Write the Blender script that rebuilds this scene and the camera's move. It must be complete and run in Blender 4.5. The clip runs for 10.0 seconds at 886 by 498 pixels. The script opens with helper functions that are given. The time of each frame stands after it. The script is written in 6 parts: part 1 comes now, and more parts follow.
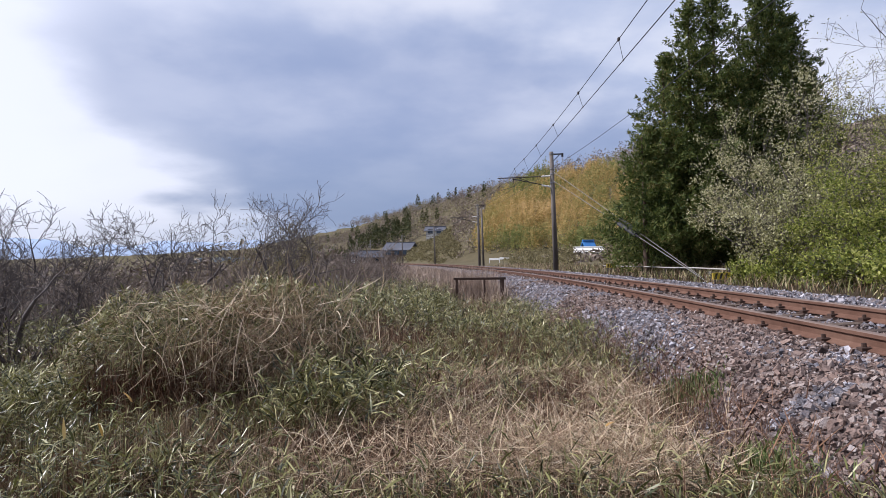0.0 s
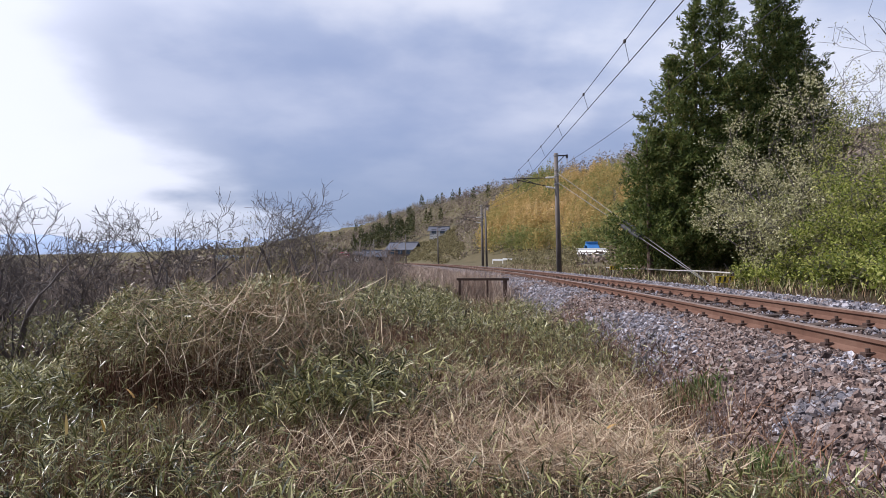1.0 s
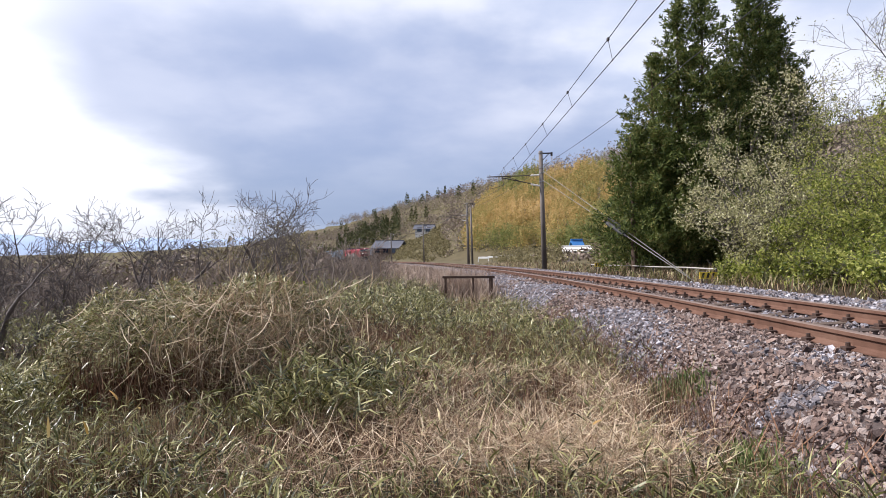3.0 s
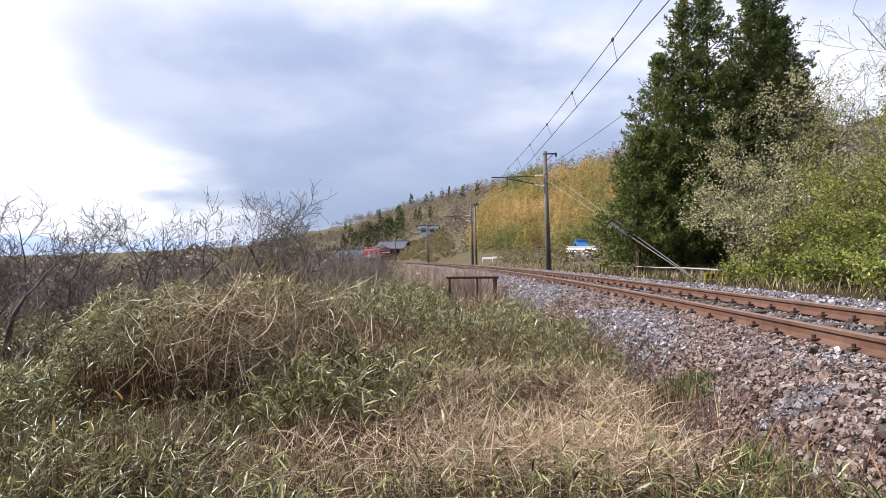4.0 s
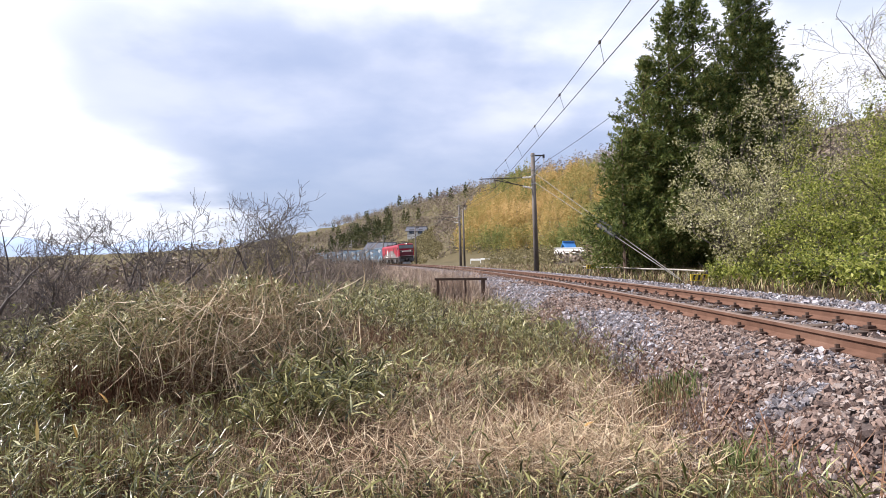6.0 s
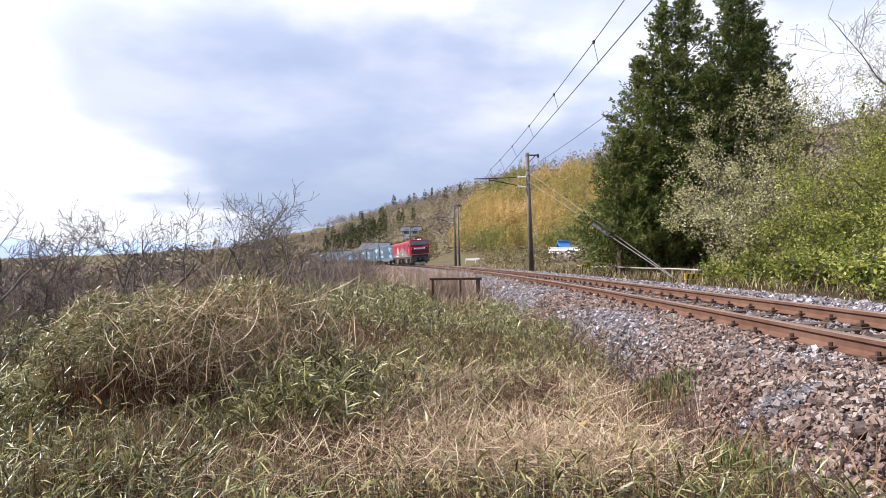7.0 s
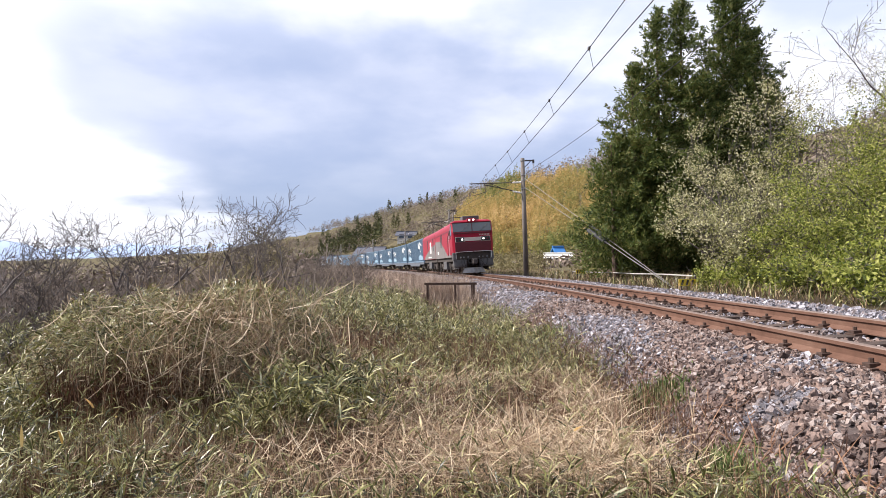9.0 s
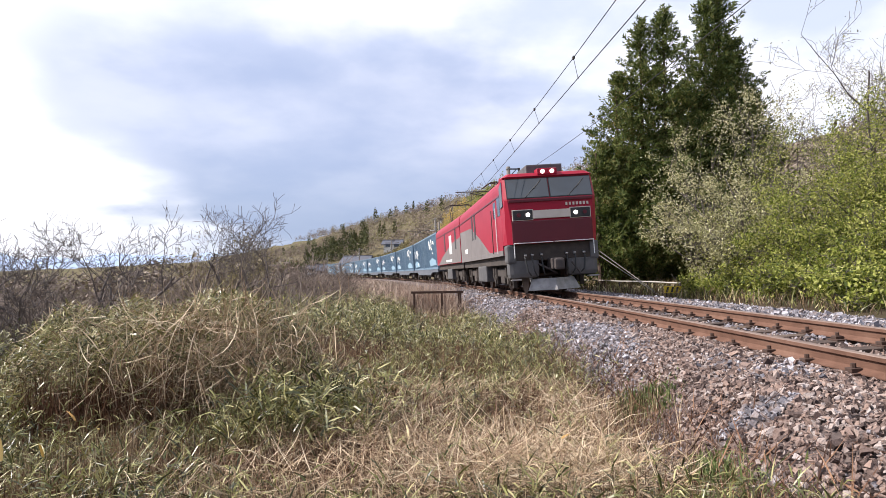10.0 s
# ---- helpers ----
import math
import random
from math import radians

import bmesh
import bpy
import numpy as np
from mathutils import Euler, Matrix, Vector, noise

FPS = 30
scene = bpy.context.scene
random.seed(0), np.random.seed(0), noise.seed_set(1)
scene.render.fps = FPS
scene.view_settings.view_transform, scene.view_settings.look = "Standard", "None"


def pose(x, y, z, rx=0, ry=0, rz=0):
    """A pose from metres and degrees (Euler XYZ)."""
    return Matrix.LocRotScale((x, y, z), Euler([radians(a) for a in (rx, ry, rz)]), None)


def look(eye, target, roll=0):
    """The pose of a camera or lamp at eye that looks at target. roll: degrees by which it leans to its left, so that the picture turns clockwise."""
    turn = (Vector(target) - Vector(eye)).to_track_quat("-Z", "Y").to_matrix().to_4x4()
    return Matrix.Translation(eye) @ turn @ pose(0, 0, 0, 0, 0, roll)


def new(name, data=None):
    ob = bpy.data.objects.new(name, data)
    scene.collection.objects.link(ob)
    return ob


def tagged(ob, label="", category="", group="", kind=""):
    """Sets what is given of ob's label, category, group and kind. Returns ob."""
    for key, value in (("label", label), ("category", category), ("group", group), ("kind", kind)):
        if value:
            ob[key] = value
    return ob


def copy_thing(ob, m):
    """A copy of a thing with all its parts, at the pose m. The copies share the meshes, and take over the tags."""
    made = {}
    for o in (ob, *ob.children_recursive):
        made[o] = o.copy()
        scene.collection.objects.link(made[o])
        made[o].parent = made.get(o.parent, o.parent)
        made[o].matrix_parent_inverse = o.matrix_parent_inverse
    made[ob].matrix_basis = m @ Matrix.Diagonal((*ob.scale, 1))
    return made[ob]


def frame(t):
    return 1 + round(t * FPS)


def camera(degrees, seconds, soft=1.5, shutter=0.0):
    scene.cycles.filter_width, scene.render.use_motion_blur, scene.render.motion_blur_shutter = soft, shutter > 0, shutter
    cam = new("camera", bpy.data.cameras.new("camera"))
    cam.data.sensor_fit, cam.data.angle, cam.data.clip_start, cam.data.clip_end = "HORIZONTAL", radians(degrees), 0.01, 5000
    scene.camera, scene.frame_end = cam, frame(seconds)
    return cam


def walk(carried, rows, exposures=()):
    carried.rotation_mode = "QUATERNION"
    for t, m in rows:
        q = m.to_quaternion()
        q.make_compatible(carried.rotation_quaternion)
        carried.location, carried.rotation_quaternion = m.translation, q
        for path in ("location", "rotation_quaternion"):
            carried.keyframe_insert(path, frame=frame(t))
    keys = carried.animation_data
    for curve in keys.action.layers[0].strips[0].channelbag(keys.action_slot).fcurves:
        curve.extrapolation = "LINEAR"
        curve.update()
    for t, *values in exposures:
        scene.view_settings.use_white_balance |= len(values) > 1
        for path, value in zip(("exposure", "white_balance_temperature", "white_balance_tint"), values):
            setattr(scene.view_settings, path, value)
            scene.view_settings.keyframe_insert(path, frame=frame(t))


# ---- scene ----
# ---- camera and its path: seconds, pitch + 90, roll, yaw ----
EYE = (0.0, 0.0, 0.65)
PATH = [
    (0.0, 91.01, 0.72, 0.01), (0.5, 91.15, 0.31, 0.54), (1.0, 91.03, 0.06, 0.30), (1.5, 91.05, 0.59, 0.15),
    (2.0, 91.05, 0.73, -0.45), (2.5, 90.85, 0.48, -1.10), (4.0, 90.90, 0.39, -0.61), (4.5, 91.11, 0.32, -0.85),
    (5.0, 91.10, 0.23, -1.31), (5.5, 91.05, 0.28, -1.45), (7.0, 91.01, 0.62, -2.12), (7.5, 91.19, 0.36, -1.96),
    (8.0, 90.91, 0.23, -1.89), (8.5, 91.20, 0.12, -2.25), (9.0, 91.43, 0.34, -2.57), (9.5, 91.65, 0.49, -2.88),
    (10.0, 92.17, 0.64, -3.77),
]
cam = camera(69.13, 10.0, soft=0.5)
EXPOSURE = 0.66
walk(cam, [(t, pose(*EYE, rx, ry, rz)) for t, rx, ry, rz in PATH],
     [(0.0, EXPOSURE - 0.58, 5800, 17), (1.2, EXPOSURE - 0.52, 5850, 17), (2.5, EXPOSURE - 0.32, 6000, 16), (4.5, EXPOSURE - 0.10, 6150, 15), (5.5, EXPOSURE, 6200, 15), (10.0, EXPOSURE, 6250, 15)])

# ---- daylight: sun from the side, behind broken cloud ----
SUN_AZ, SUN_EL = -82.0, 42.0      # degrees from straight ahead (negative: left), above the horizon
sun_dir = Vector((math.sin(radians(SUN_AZ)) * math.cos(radians(SUN_EL)),
                  math.cos(radians(SUN_AZ)) * math.cos(radians(SUN_EL)), math.sin(radians(SUN_EL))))
sun = new("sun", bpy.data.lights.new("sun", "SUN"))
sun.data.energy, sun.data.angle, sun.data.color = 5.0, radians(0.6), (1.0, 0.93, 0.82)
sun.matrix_world = look(sun_dir * 100, (0, 0, 0))

world = bpy.data.worlds.new("sky")
scene.world = world
world.use_nodes = True


def build_sky():
    nt = world.node_tree
    nt.nodes.clear()
    N, L = nt.nodes.new, nt.links.new

    def math_node(op, a, b=None, clamp=False):
        n = N("ShaderNodeMath")
        n.operation, n.use_clamp = op, clamp
        for i, v in enumerate((a, b)):
            if v is None:
                continue
            if isinstance(v, (int, float)):
                n.inputs[i].default_value = v
            else:
                L(v, n.inputs[i])
        return n.outputs[0]

    def smooth(v, lo, hi, to0=0.0, to1=1.0):
        n = N("ShaderNodeMapRange")
        n.interpolation_type = "SMOOTHSTEP"
        L(v, n.inputs["Value"])
        n.inputs["From Min"].default_value, n.inputs["From Max"].default_value = lo, hi
        n.inputs["To Min"].default_value, n.inputs["To Max"].default_value = to0, to1
        return n.outputs["Result"]

    def mix(f, a, b):
        n = N("ShaderNodeMix")
        n.data_type = "RGBA"
        L(f, n.inputs["Factor"])
        for s, v in ((n.inputs["A"], a), (n.inputs["B"], b)):
            if isinstance(v, tuple):
                s.default_value = (*v, 1)
            else:
                L(v, s)
        return n.outputs["Result"]

    def cloud_noise(vec, scale, detail, rough):
        n = N("ShaderNodeTexNoise")
        L(vec, n.inputs["Vector"])
        n.inputs["Scale"].default_value, n.inputs["Detail"].default_value = scale, detail
        n.inputs["Roughness"].default_value = rough
        return n.outputs["Fac"]

    sky = N("ShaderNodeTexSky")
    sky.sky_type, sky.sun_disc = "NISHITA", False
    sky.sun_elevation, sky.sun_rotation = radians(SUN_EL), radians(SUN_AZ)
    sky.air_density, sky.dust_density = 1.2, 2.0
    co = N("ShaderNodeTexCoord")
    sep = N("ShaderNodeSeparateXYZ")
    L(co.outputs["Generated"], sep.inputs[0])
    x, y, z = sep.outputs
    # flat cloud deck: the direction projected on a plane overhead, flattened at the horizon
    zz = math_node("ADD", math_node("MAXIMUM", z, 0.0), 0.22)
    flat = N("ShaderNodeCombineXYZ")
    L(math_node("DIVIDE", x, zz), flat.inputs[0])
    L(math_node("DIVIDE", y, zz), flat.inputs[1])
    deck = flat.outputs[0]
    big = cloud_noise(deck, 0.62, 3.0, 0.5)
    fine = cloud_noise(deck, 1.25, 6.0, 0.5)
    # azimuth: 0 straight ahead, negative to the left
    az = math_node("ARCTAN2", x, y)
    wob = math_node("MULTIPLY", math_node("SUBTRACT", big, 0.5), 0.38)
    fin = math_node("MULTIPLY", math_node("SUBTRACT", fine, 0.5), 0.38)
    azw = math_node("ADD", math_node("ADD", az, wob), fin)
    elw = math_node("ADD", z, math_node("MULTIPLY", fin, 0.35))
    # heavy grey bank ahead, bright broken cloud towards the sun and overhead
    azl = math_node("ADD", azw, math_node("MULTIPLY", math_node("SUBTRACT", z, 0.12), 0.8))
    azr = math_node("ADD", azw, math_node("MULTIPLY", math_node("SUBTRACT", z, 0.15), 1.2))
    bank = math_node("MULTIPLY", smooth(azl, -0.44, -0.30), smooth(azr, 0.46, 0.22))
    bank = math_node("MULTIPLY", bank, smooth(elw, 0.41, 0.27))
    light = mix(smooth(fine, 0.38, 0.56), (0.80, 0.88, 1.04), (1.22, 1.23, 1.25))
    toward = smooth(azw, -0.2, -0.6)
    light = mix(toward, light, (1.45, 1.45, 1.47))
    dark = mix(smooth(fine, 0.36, 0.66), (0.53, 0.62, 0.83), (0.84, 0.89, 1.02))
    low = mix(smooth(z, 0.03, 0.24), (0.37, 0.475, 0.68), dark)
    cloud = mix(bank, light, low)
    # a few blue gaps high up
    gap = smooth(cloud_noise(deck, 1.1, 5.0, 0.55), 0.60, 0.70)
    gap = math_node("MULTIPLY", gap, smooth(z, 0.3, 0.42))
    cloud = mix(math_node("MULTIPLY", gap, 0.6), cloud, (0.50, 0.70, 0.95))
    # clear sky behind, with loose cloud
    clear = math_node("MULTIPLY", smooth(y, 0.15, -0.25), smooth(big, 0.62, 0.48))
    cloud = mix(math_node("MULTIPLY", clear, 0.85), cloud, (0.22, 0.36, 0.66))
    haze = smooth(z, 0.10, 0.0)
    cloud = mix(math_node("MULTIPLY", haze, 0.5), cloud, (0.72, 0.80, 0.92))
    b1, b2, add, out = N("ShaderNodeBackground"), N("ShaderNodeBackground"), N("ShaderNodeAddShader"), N("ShaderNodeOutputWorld")
    L(sky.outputs[0], b1.inputs[0])
    L(cloud, b2.inputs[0])
    b1.inputs[1].default_value, b2.inputs[1].default_value = 0.010, 0.585
    L(b1.outputs[0], add.inputs[0])
    L(b2.outputs[0], add.inputs[1])
    L(add.outputs[0], out.inputs[0])


build_sky()


# ---- materials ----
def material(name, colors, rough=0.8, metal=0.0, scale=8.0, bump=0.0, bump_scale=60.0, island=0.0, obj=0.0,
             stretch=(1, 1, 1), translucent=0.0, spec=0.5, detail=6.0, alpha_noise=None):
    """Colours run along a ramp driven by two scales of noise, and by chance from piece to piece."""
    m = bpy.data.materials.new(name)
    m.use_nodes = True
    nt = m.node_tree
    N, L = nt.nodes.new, nt.links.new
    p = nt.nodes["Principled BSDF"]
    out = nt.nodes["Material Output"]
    co, mp = N("ShaderNodeTexCoord"), N("ShaderNodeMapping")
    mp.inputs["Scale"].default_value = stretch
    L(co.outputs["Object"], mp.inputs[0])
    n1, n2 = N("ShaderNodeTexNoise"), N("ShaderNodeTexNoise")
    for n, s in ((n1, scale), (n2, scale * 0.13)):
        n.inputs["Scale"].default_value, n.inputs["Detail"].default_value = s, detail
        L(mp.outputs[0], n.inputs["Vector"])
    mixv = N("ShaderNodeMath")
    mixv.operation = "ADD"
    h = N("ShaderNodeMath")
    h.operation, h.inputs[1].default_value = "MULTIPLY", 0.5
    L(n1.outputs["Fac"], mixv.inputs[0])
    L(n2.outputs["Fac"], mixv.inputs[1])
    L(mixv.outputs[0], h.inputs[0])
    val = h.outputs[0]
    for amount, node, sock in ((island, "ShaderNodeNewGeometry", "Random Per Island"), (obj, "ShaderNodeObjectInfo", "Random")):
        if amount:
            g, mm, a = N(node), N("ShaderNodeMath"), N("ShaderNodeMath")
            mm.operation, a.operation = "MULTIPLY_ADD", "ADD"
            L(g.outputs[sock], mm.inputs[0])
            mm.inputs[1].default_value, mm.inputs[2].default_value = amount, -amount / 2
            L(mm.outputs[0], a.inputs[0])
            L(val, a.inputs[1])
            val = a.outputs[0]
    ramp = N("ShaderNodeValToRGB")
    els = ramp.color_ramp.elements
    k = len(colors)
    for i, c in enumerate(colors):
        pos = 0.5 if k == 1 else 0.3 + 0.4 * i / (k - 1)
        if island + obj > 0.5 and k > 1:
            pos = 0.08 + 0.84 * i / (k - 1)
        e = els[i] if i < len(els) else els.new(pos)
        e.position, e.color = pos, (*c, 1)
    if k == 1:
        els[1].color = (*colors[0], 1)
    L(val, ramp.inputs[0])
    L(ramp.outputs[0], p.inputs["Base Color"])
    p.inputs["Roughness"].default_value, p.inputs["Metallic"].default_value = rough, metal
    p.inputs["Specular IOR Level"].default_value = spec
    if bump:
        b, nb = N("ShaderNodeBump"), N("ShaderNodeTexNoise")
        nb.inputs["Scale"].default_value, nb.inputs["Detail"].default_value = bump_scale, 8.0
        L(mp.outputs[0], nb.inputs["Vector"])
        L(nb.outputs["Fac"], b.inputs["Height"])
        b.inputs["Strength"].default_value, b.inputs["Distance"].default_value = min(1.0, bump), 0.02
        L(b.outputs[0], p.inputs["Normal"])
    if translucent:
        t, mx = N("ShaderNodeBsdfTranslucent"), N("ShaderNodeMixShader")
        L(ramp.outputs[0], t.inputs[0])
        mx.inputs[0].default_value = translucent
        L(p.outputs[0], mx.inputs[1])
        L(t.outputs[0], mx.inputs[2])
        L(mx.outputs[0], out.inputs[0])
    return m


def glowing(name, color, strength):
    m = bpy.data.materials.new(name)
    m.use_nodes = True
    p = m.node_tree.nodes["Principled BSDF"]
    p.inputs["Base Color"].default_value = (*color, 1)
    p.inputs["Emission Color"].default_value = (*color, 1)
    p.inputs["Emission Strength"].default_value = strength
    return m


SOIL = material("soil", [(0.028, 0.020, 0.013), (0.06, 0.044, 0.028), (0.05, 0.044, 0.024)], 0.95, scale=3.0, bump=0.8, bump_scale=20, spec=0.1)
FIELD = material("field", [(0.07, 0.062, 0.036), (0.115, 0.095, 0.055), (0.08, 0.08, 0.042)], 0.95, scale=0.3, bump=0.6, bump_scale=6, spec=0.1)
BALLAST = material("ballast_bed", [(0.035, 0.026, 0.024), (0.09, 0.066, 0.06), (0.16, 0.125, 0.11)], 0.9, scale=14, bump=1.0, bump_scale=22)
STONE = material("ballast_stone", [(0.06, 0.056, 0.064), (0.14, 0.132, 0.147), (0.22, 0.208, 0.232), (0.19, 0.145, 0.125), (0.30, 0.285, 0.31), (0.50, 0.48, 0.51)],
                 0.85, scale=30, bump=0.5, bump_scale=90, island=0.8)
STONE_BROWN = material("rust_dusted_stone", [(0.06, 0.044, 0.040), (0.13, 0.094, 0.082), (0.20, 0.145, 0.125), (0.25, 0.175, 0.142), (0.29, 0.235, 0.21), (0.38, 0.33, 0.31)],
                       0.9, scale=30, bump=0.5, bump_scale=90, island=0.8, spec=0.2)
STONE_OB = material("loose_stone", [(0.06, 0.056, 0.064), (0.14, 0.132, 0.147), (0.22, 0.208, 0.232), (0.19, 0.145, 0.125), (0.30, 0.285, 0.31), (0.50, 0.48, 0.51)],
                    0.85, scale=30, bump=0.5, bump_scale=90, obj=0.8)
RUST = material("rusty_rail", [(0.085, 0.045, 0.031), (0.13, 0.07, 0.049), (0.17, 0.10, 0.072)], 0.85, scale=6, bump=0.25, bump_scale=80, spec=0.15)
STEEL = material("worn_rail_head", [(0.16, 0.105, 0.08), (0.24, 0.175, 0.145)], 0.5, 0.35, scale=9)
SLEEPER = material("sleeper_wood", [(0.035, 0.023, 0.018), (0.07, 0.045, 0.034), (0.10, 0.07, 0.05)], 0.9, scale=16, bump=0.6, bump_scale=40, obj=0.3)
CLIP = material("rusty_clip", [(0.03, 0.018, 0.014), (0.08, 0.04, 0.025)], 0.85, scale=30, bump=0.3)
CONCRETE = material("concrete", [(0.26, 0.24, 0.21), (0.38, 0.36, 0.32), (0.30, 0.28, 0.25)], 0.85, scale=5, bump=0.3, bump_scale=40)
POLE = material("pole_concrete", [(0.07, 0.058, 0.05), (0.14, 0.12, 0.105), (0.20, 0.18, 0.16)], 0.85, scale=4, bump=0.3, bump_scale=30, stretch=(1, 1, 0.25))
GALV = material("galvanised_steel", [(0.24, 0.23, 0.22), (0.36, 0.35, 0.34)], 0.5, 0.7, scale=10)
DARKSTEEL = material("dark_steel", [(0.035, 0.03, 0.03), (0.08, 0.065, 0.06)], 0.7, 0.2, scale=8, bump=0.15)
WIRE = material("wire", [(0.03, 0.03, 0.035), (0.06, 0.055, 0.055)], 0.5, 0.6)
WHITEPAINT = material("white_paint", [(0.62, 0.62, 0.60), (0.80, 0.80, 0.78)], 0.6, scale=3)
YELLOW = material("yellow_paint", [(0.62, 0.44, 0.03), (0.75, 0.55, 0.05)], 0.6, scale=12)
BLACKPAINT = material("black_paint", [(0.015, 0.015, 0.016), (0.035, 0.035, 0.035)], 0.6, scale=10)
PORCELAIN = material("porcelain", [(0.55, 0.53, 0.5), (0.7, 0.68, 0.66)], 0.2)


# ---- mesh helpers ----
def mesh_ob(name, verts, faces, mat, parent=None, smooth=False, mats=None, index=None):
    me = bpy.data.meshes.new(name)
    verts = np.asarray(verts, dtype=np.float32)
    me.vertices.add(len(verts))
    me.vertices.foreach_set("co", verts.ravel())
    if isinstance(faces, np.ndarray):
        k = faces.shape[1]
        starts = np.arange(0, faces.size, k, dtype=np.int32)
        loops = faces.ravel().astype(np.int32)
    else:
        lens = np.array([len(q) for q in faces], dtype=np.int32)
        starts = np.concatenate([[0], np.cumsum(lens)[:-1]]).astype(np.int32)
        loops = np.array([v for q in faces for v in q], dtype=np.int32)
    me.loops.add(len(loops))
    me.loops.foreach_set("vertex_index", loops)
    me.polygons.add(len(starts))
    me.polygons.foreach_set("loop_start", starts)
    me.update(calc_edges=True)
    me.validate()
    for m in (mats or [mat]):
        me.materials.append(m)
    if index is not None:
        me.polygons.foreach_set("material_index", np.asarray(index, dtype=np.int32))
    me.polygons.foreach_set("use_smooth", np.full(len(me.polygons), smooth, dtype=bool))
    ob = new(name, me)
    if parent is not None:
        ob.parent = parent
    return ob


def part(name, bm, mat, parent=None, label="", smooth=False):
    me = bpy.data.meshes.new(name)
    bm.to_mesh(me)
    bm.free()
    me.materials.append(mat)
    if smooth:
        for q in me.polygons:
            q.use_smooth = True
    ob = new(name, me)
    if parent is not None:
        ob.parent = parent
    if label:
        ob["label"] = label
    return ob


def bm_box(bm, x0, x1, y0, y1, z0, z1, bevel=0.0):
    m = Matrix.Translation(((x0 + x1) / 2, (y0 + y1) / 2, (z0 + z1) / 2)) @ Matrix.Diagonal((x1 - x0, y1 - y0, z1 - z0, 1))
    r = bmesh.ops.create_cube(bm, size=1, matrix=m)
    if bevel:
        es = list({e for v in r["verts"] for e in v.link_edges})
        bmesh.ops.bevel(bm, geom=es, offset=bevel, segments=2, affect="EDGES", profile=0.6)
    return bm


def bm_tube(bm, a, b, r0, r1=None, n=10):
    a, b = Vector(a), Vector(b)
    d = b - a
    rot = d.to_track_quat("Z", "Y").to_matrix().to_4x4()
    bmesh.ops.create_cone(bm, cap_ends=True, segments=n, radius1=r0, radius2=r0 if r1 is None else r1, depth=d.length,
                          matrix=Matrix.Translation((a + b) / 2) @ rot)
    return bm


def bm_profile(bm, pts, y0, y1):
    """A closed outline in x, z drawn out along y."""
    a = [bm.verts.new((x, y0, z)) for x, z in pts]
    b = [bm.verts.new((x, y1, z)) for x, z in pts]
    n = len(pts)
    for i in range(n):
        bm.faces.new((a[i], a[(i + 1) % n], b[(i + 1) % n], b[i]))
    bm.faces.new(a[::-1])
    bm.faces.new(b)
    bmesh.ops.recalc_face_normals(bm, faces=bm.faces)
    return bm


def box_part(name, dims, mat, parent=None, bevel=0.0, label=""):
    return part(name, bm_box(bmesh.new(), *dims, bevel), mat, parent, label)


def wire_between(name, points, r, mat, parent=None):
    """A round wire through points."""
    cu = bpy.data.curves.new(name, "CURVE")
    cu.dimensions, cu.bevel_depth, cu.bevel_resolution = "3D", r, 1
    sp = cu.splines.new("POLY")
    sp.points.add(len(points) - 1)
    for q, c in zip(sp.points, points):
        q.co = (*c, 1)
    cu.materials.append(mat)
    ob = new(name, cu)
    if parent is not None:
        ob.parent = parent
    return ob


# ---- the railway's line ----
KNOT_U, KNOT_K = [0, 40, 80, 130, 200], [0.00369, 0.00135, 0.00162, 0.00182, 0.00249]
CANT = 0.0578
_u = np.arange(-80.0, 600.01, 0.25)
_k = np.interp(_u, KNOT_U, KNOT_K)
_psi = np.concatenate([[0], np.cumsum((_k[1:] + _k[:-1]) / 2 * 0.25)])
_psi += radians(-3.068) - np.interp(0, _u, _psi)
_x = np.concatenate([[0], np.cumsum(-np.sin((_psi[1:] + _psi[:-1]) / 2) * 0.25)])
_y = np.concatenate([[0], np.cumsum(np.cos((_psi[1:] + _psi[:-1]) / 2) * 0.25)])
_x += 4.099 - np.interp(0, _u, _x)
_y += 4.0 - np.interp(0, _u, _y)


def line_at(u):
    return np.interp(u, _u, _x), np.interp(u, _u, _y), np.interp(u, _u, _psi)


def on_track(u, off, z, cant=True):
    """The point at u metres up the line, off metres to the right of its middle, z above the canted rails."""
    x, y, a = line_at(u)
    c = CANT / 1.067 if cant else 0.0
    r = off * math.cos(c) - z * math.sin(c)
    h = off * math.sin(c) + z * math.cos(c)
    return np.stack([x + np.cos(a) * r, y + np.sin(a) * r, CANT / 2 + h + 0 * np.asarray(u, dtype=float)], -1)


def track_offset(x, y):
    """Distance up the line and offset to its right for points of the plan."""
    x, y = np.ravel(x).astype(float), np.ravel(y).astype(float)
    cx, cy = _x[::4], _y[::4]
    best = np.empty(len(x), dtype=int)
    for i in range(0, len(x), 4000):
        d = (x[i:i + 4000, None] - cx) ** 2 + (y[i:i + 4000, None] - cy) ** 2
        best[i:i + 4000] = d.argmin(1)
    a = _psi[::4][best]
    dx, dy = x - cx[best], y - cy[best]
    return _u[::4][best] + (-np.sin(a) * dx + np.cos(a) * dy), np.cos(a) * dx + np.sin(a) * dy


def vnoise(x, y, s, seed=0.0):
    return np.array([noise.noise((a * s + seed, b * s - seed, seed)) for a, b in zip(np.ravel(x), np.ravel(y))])


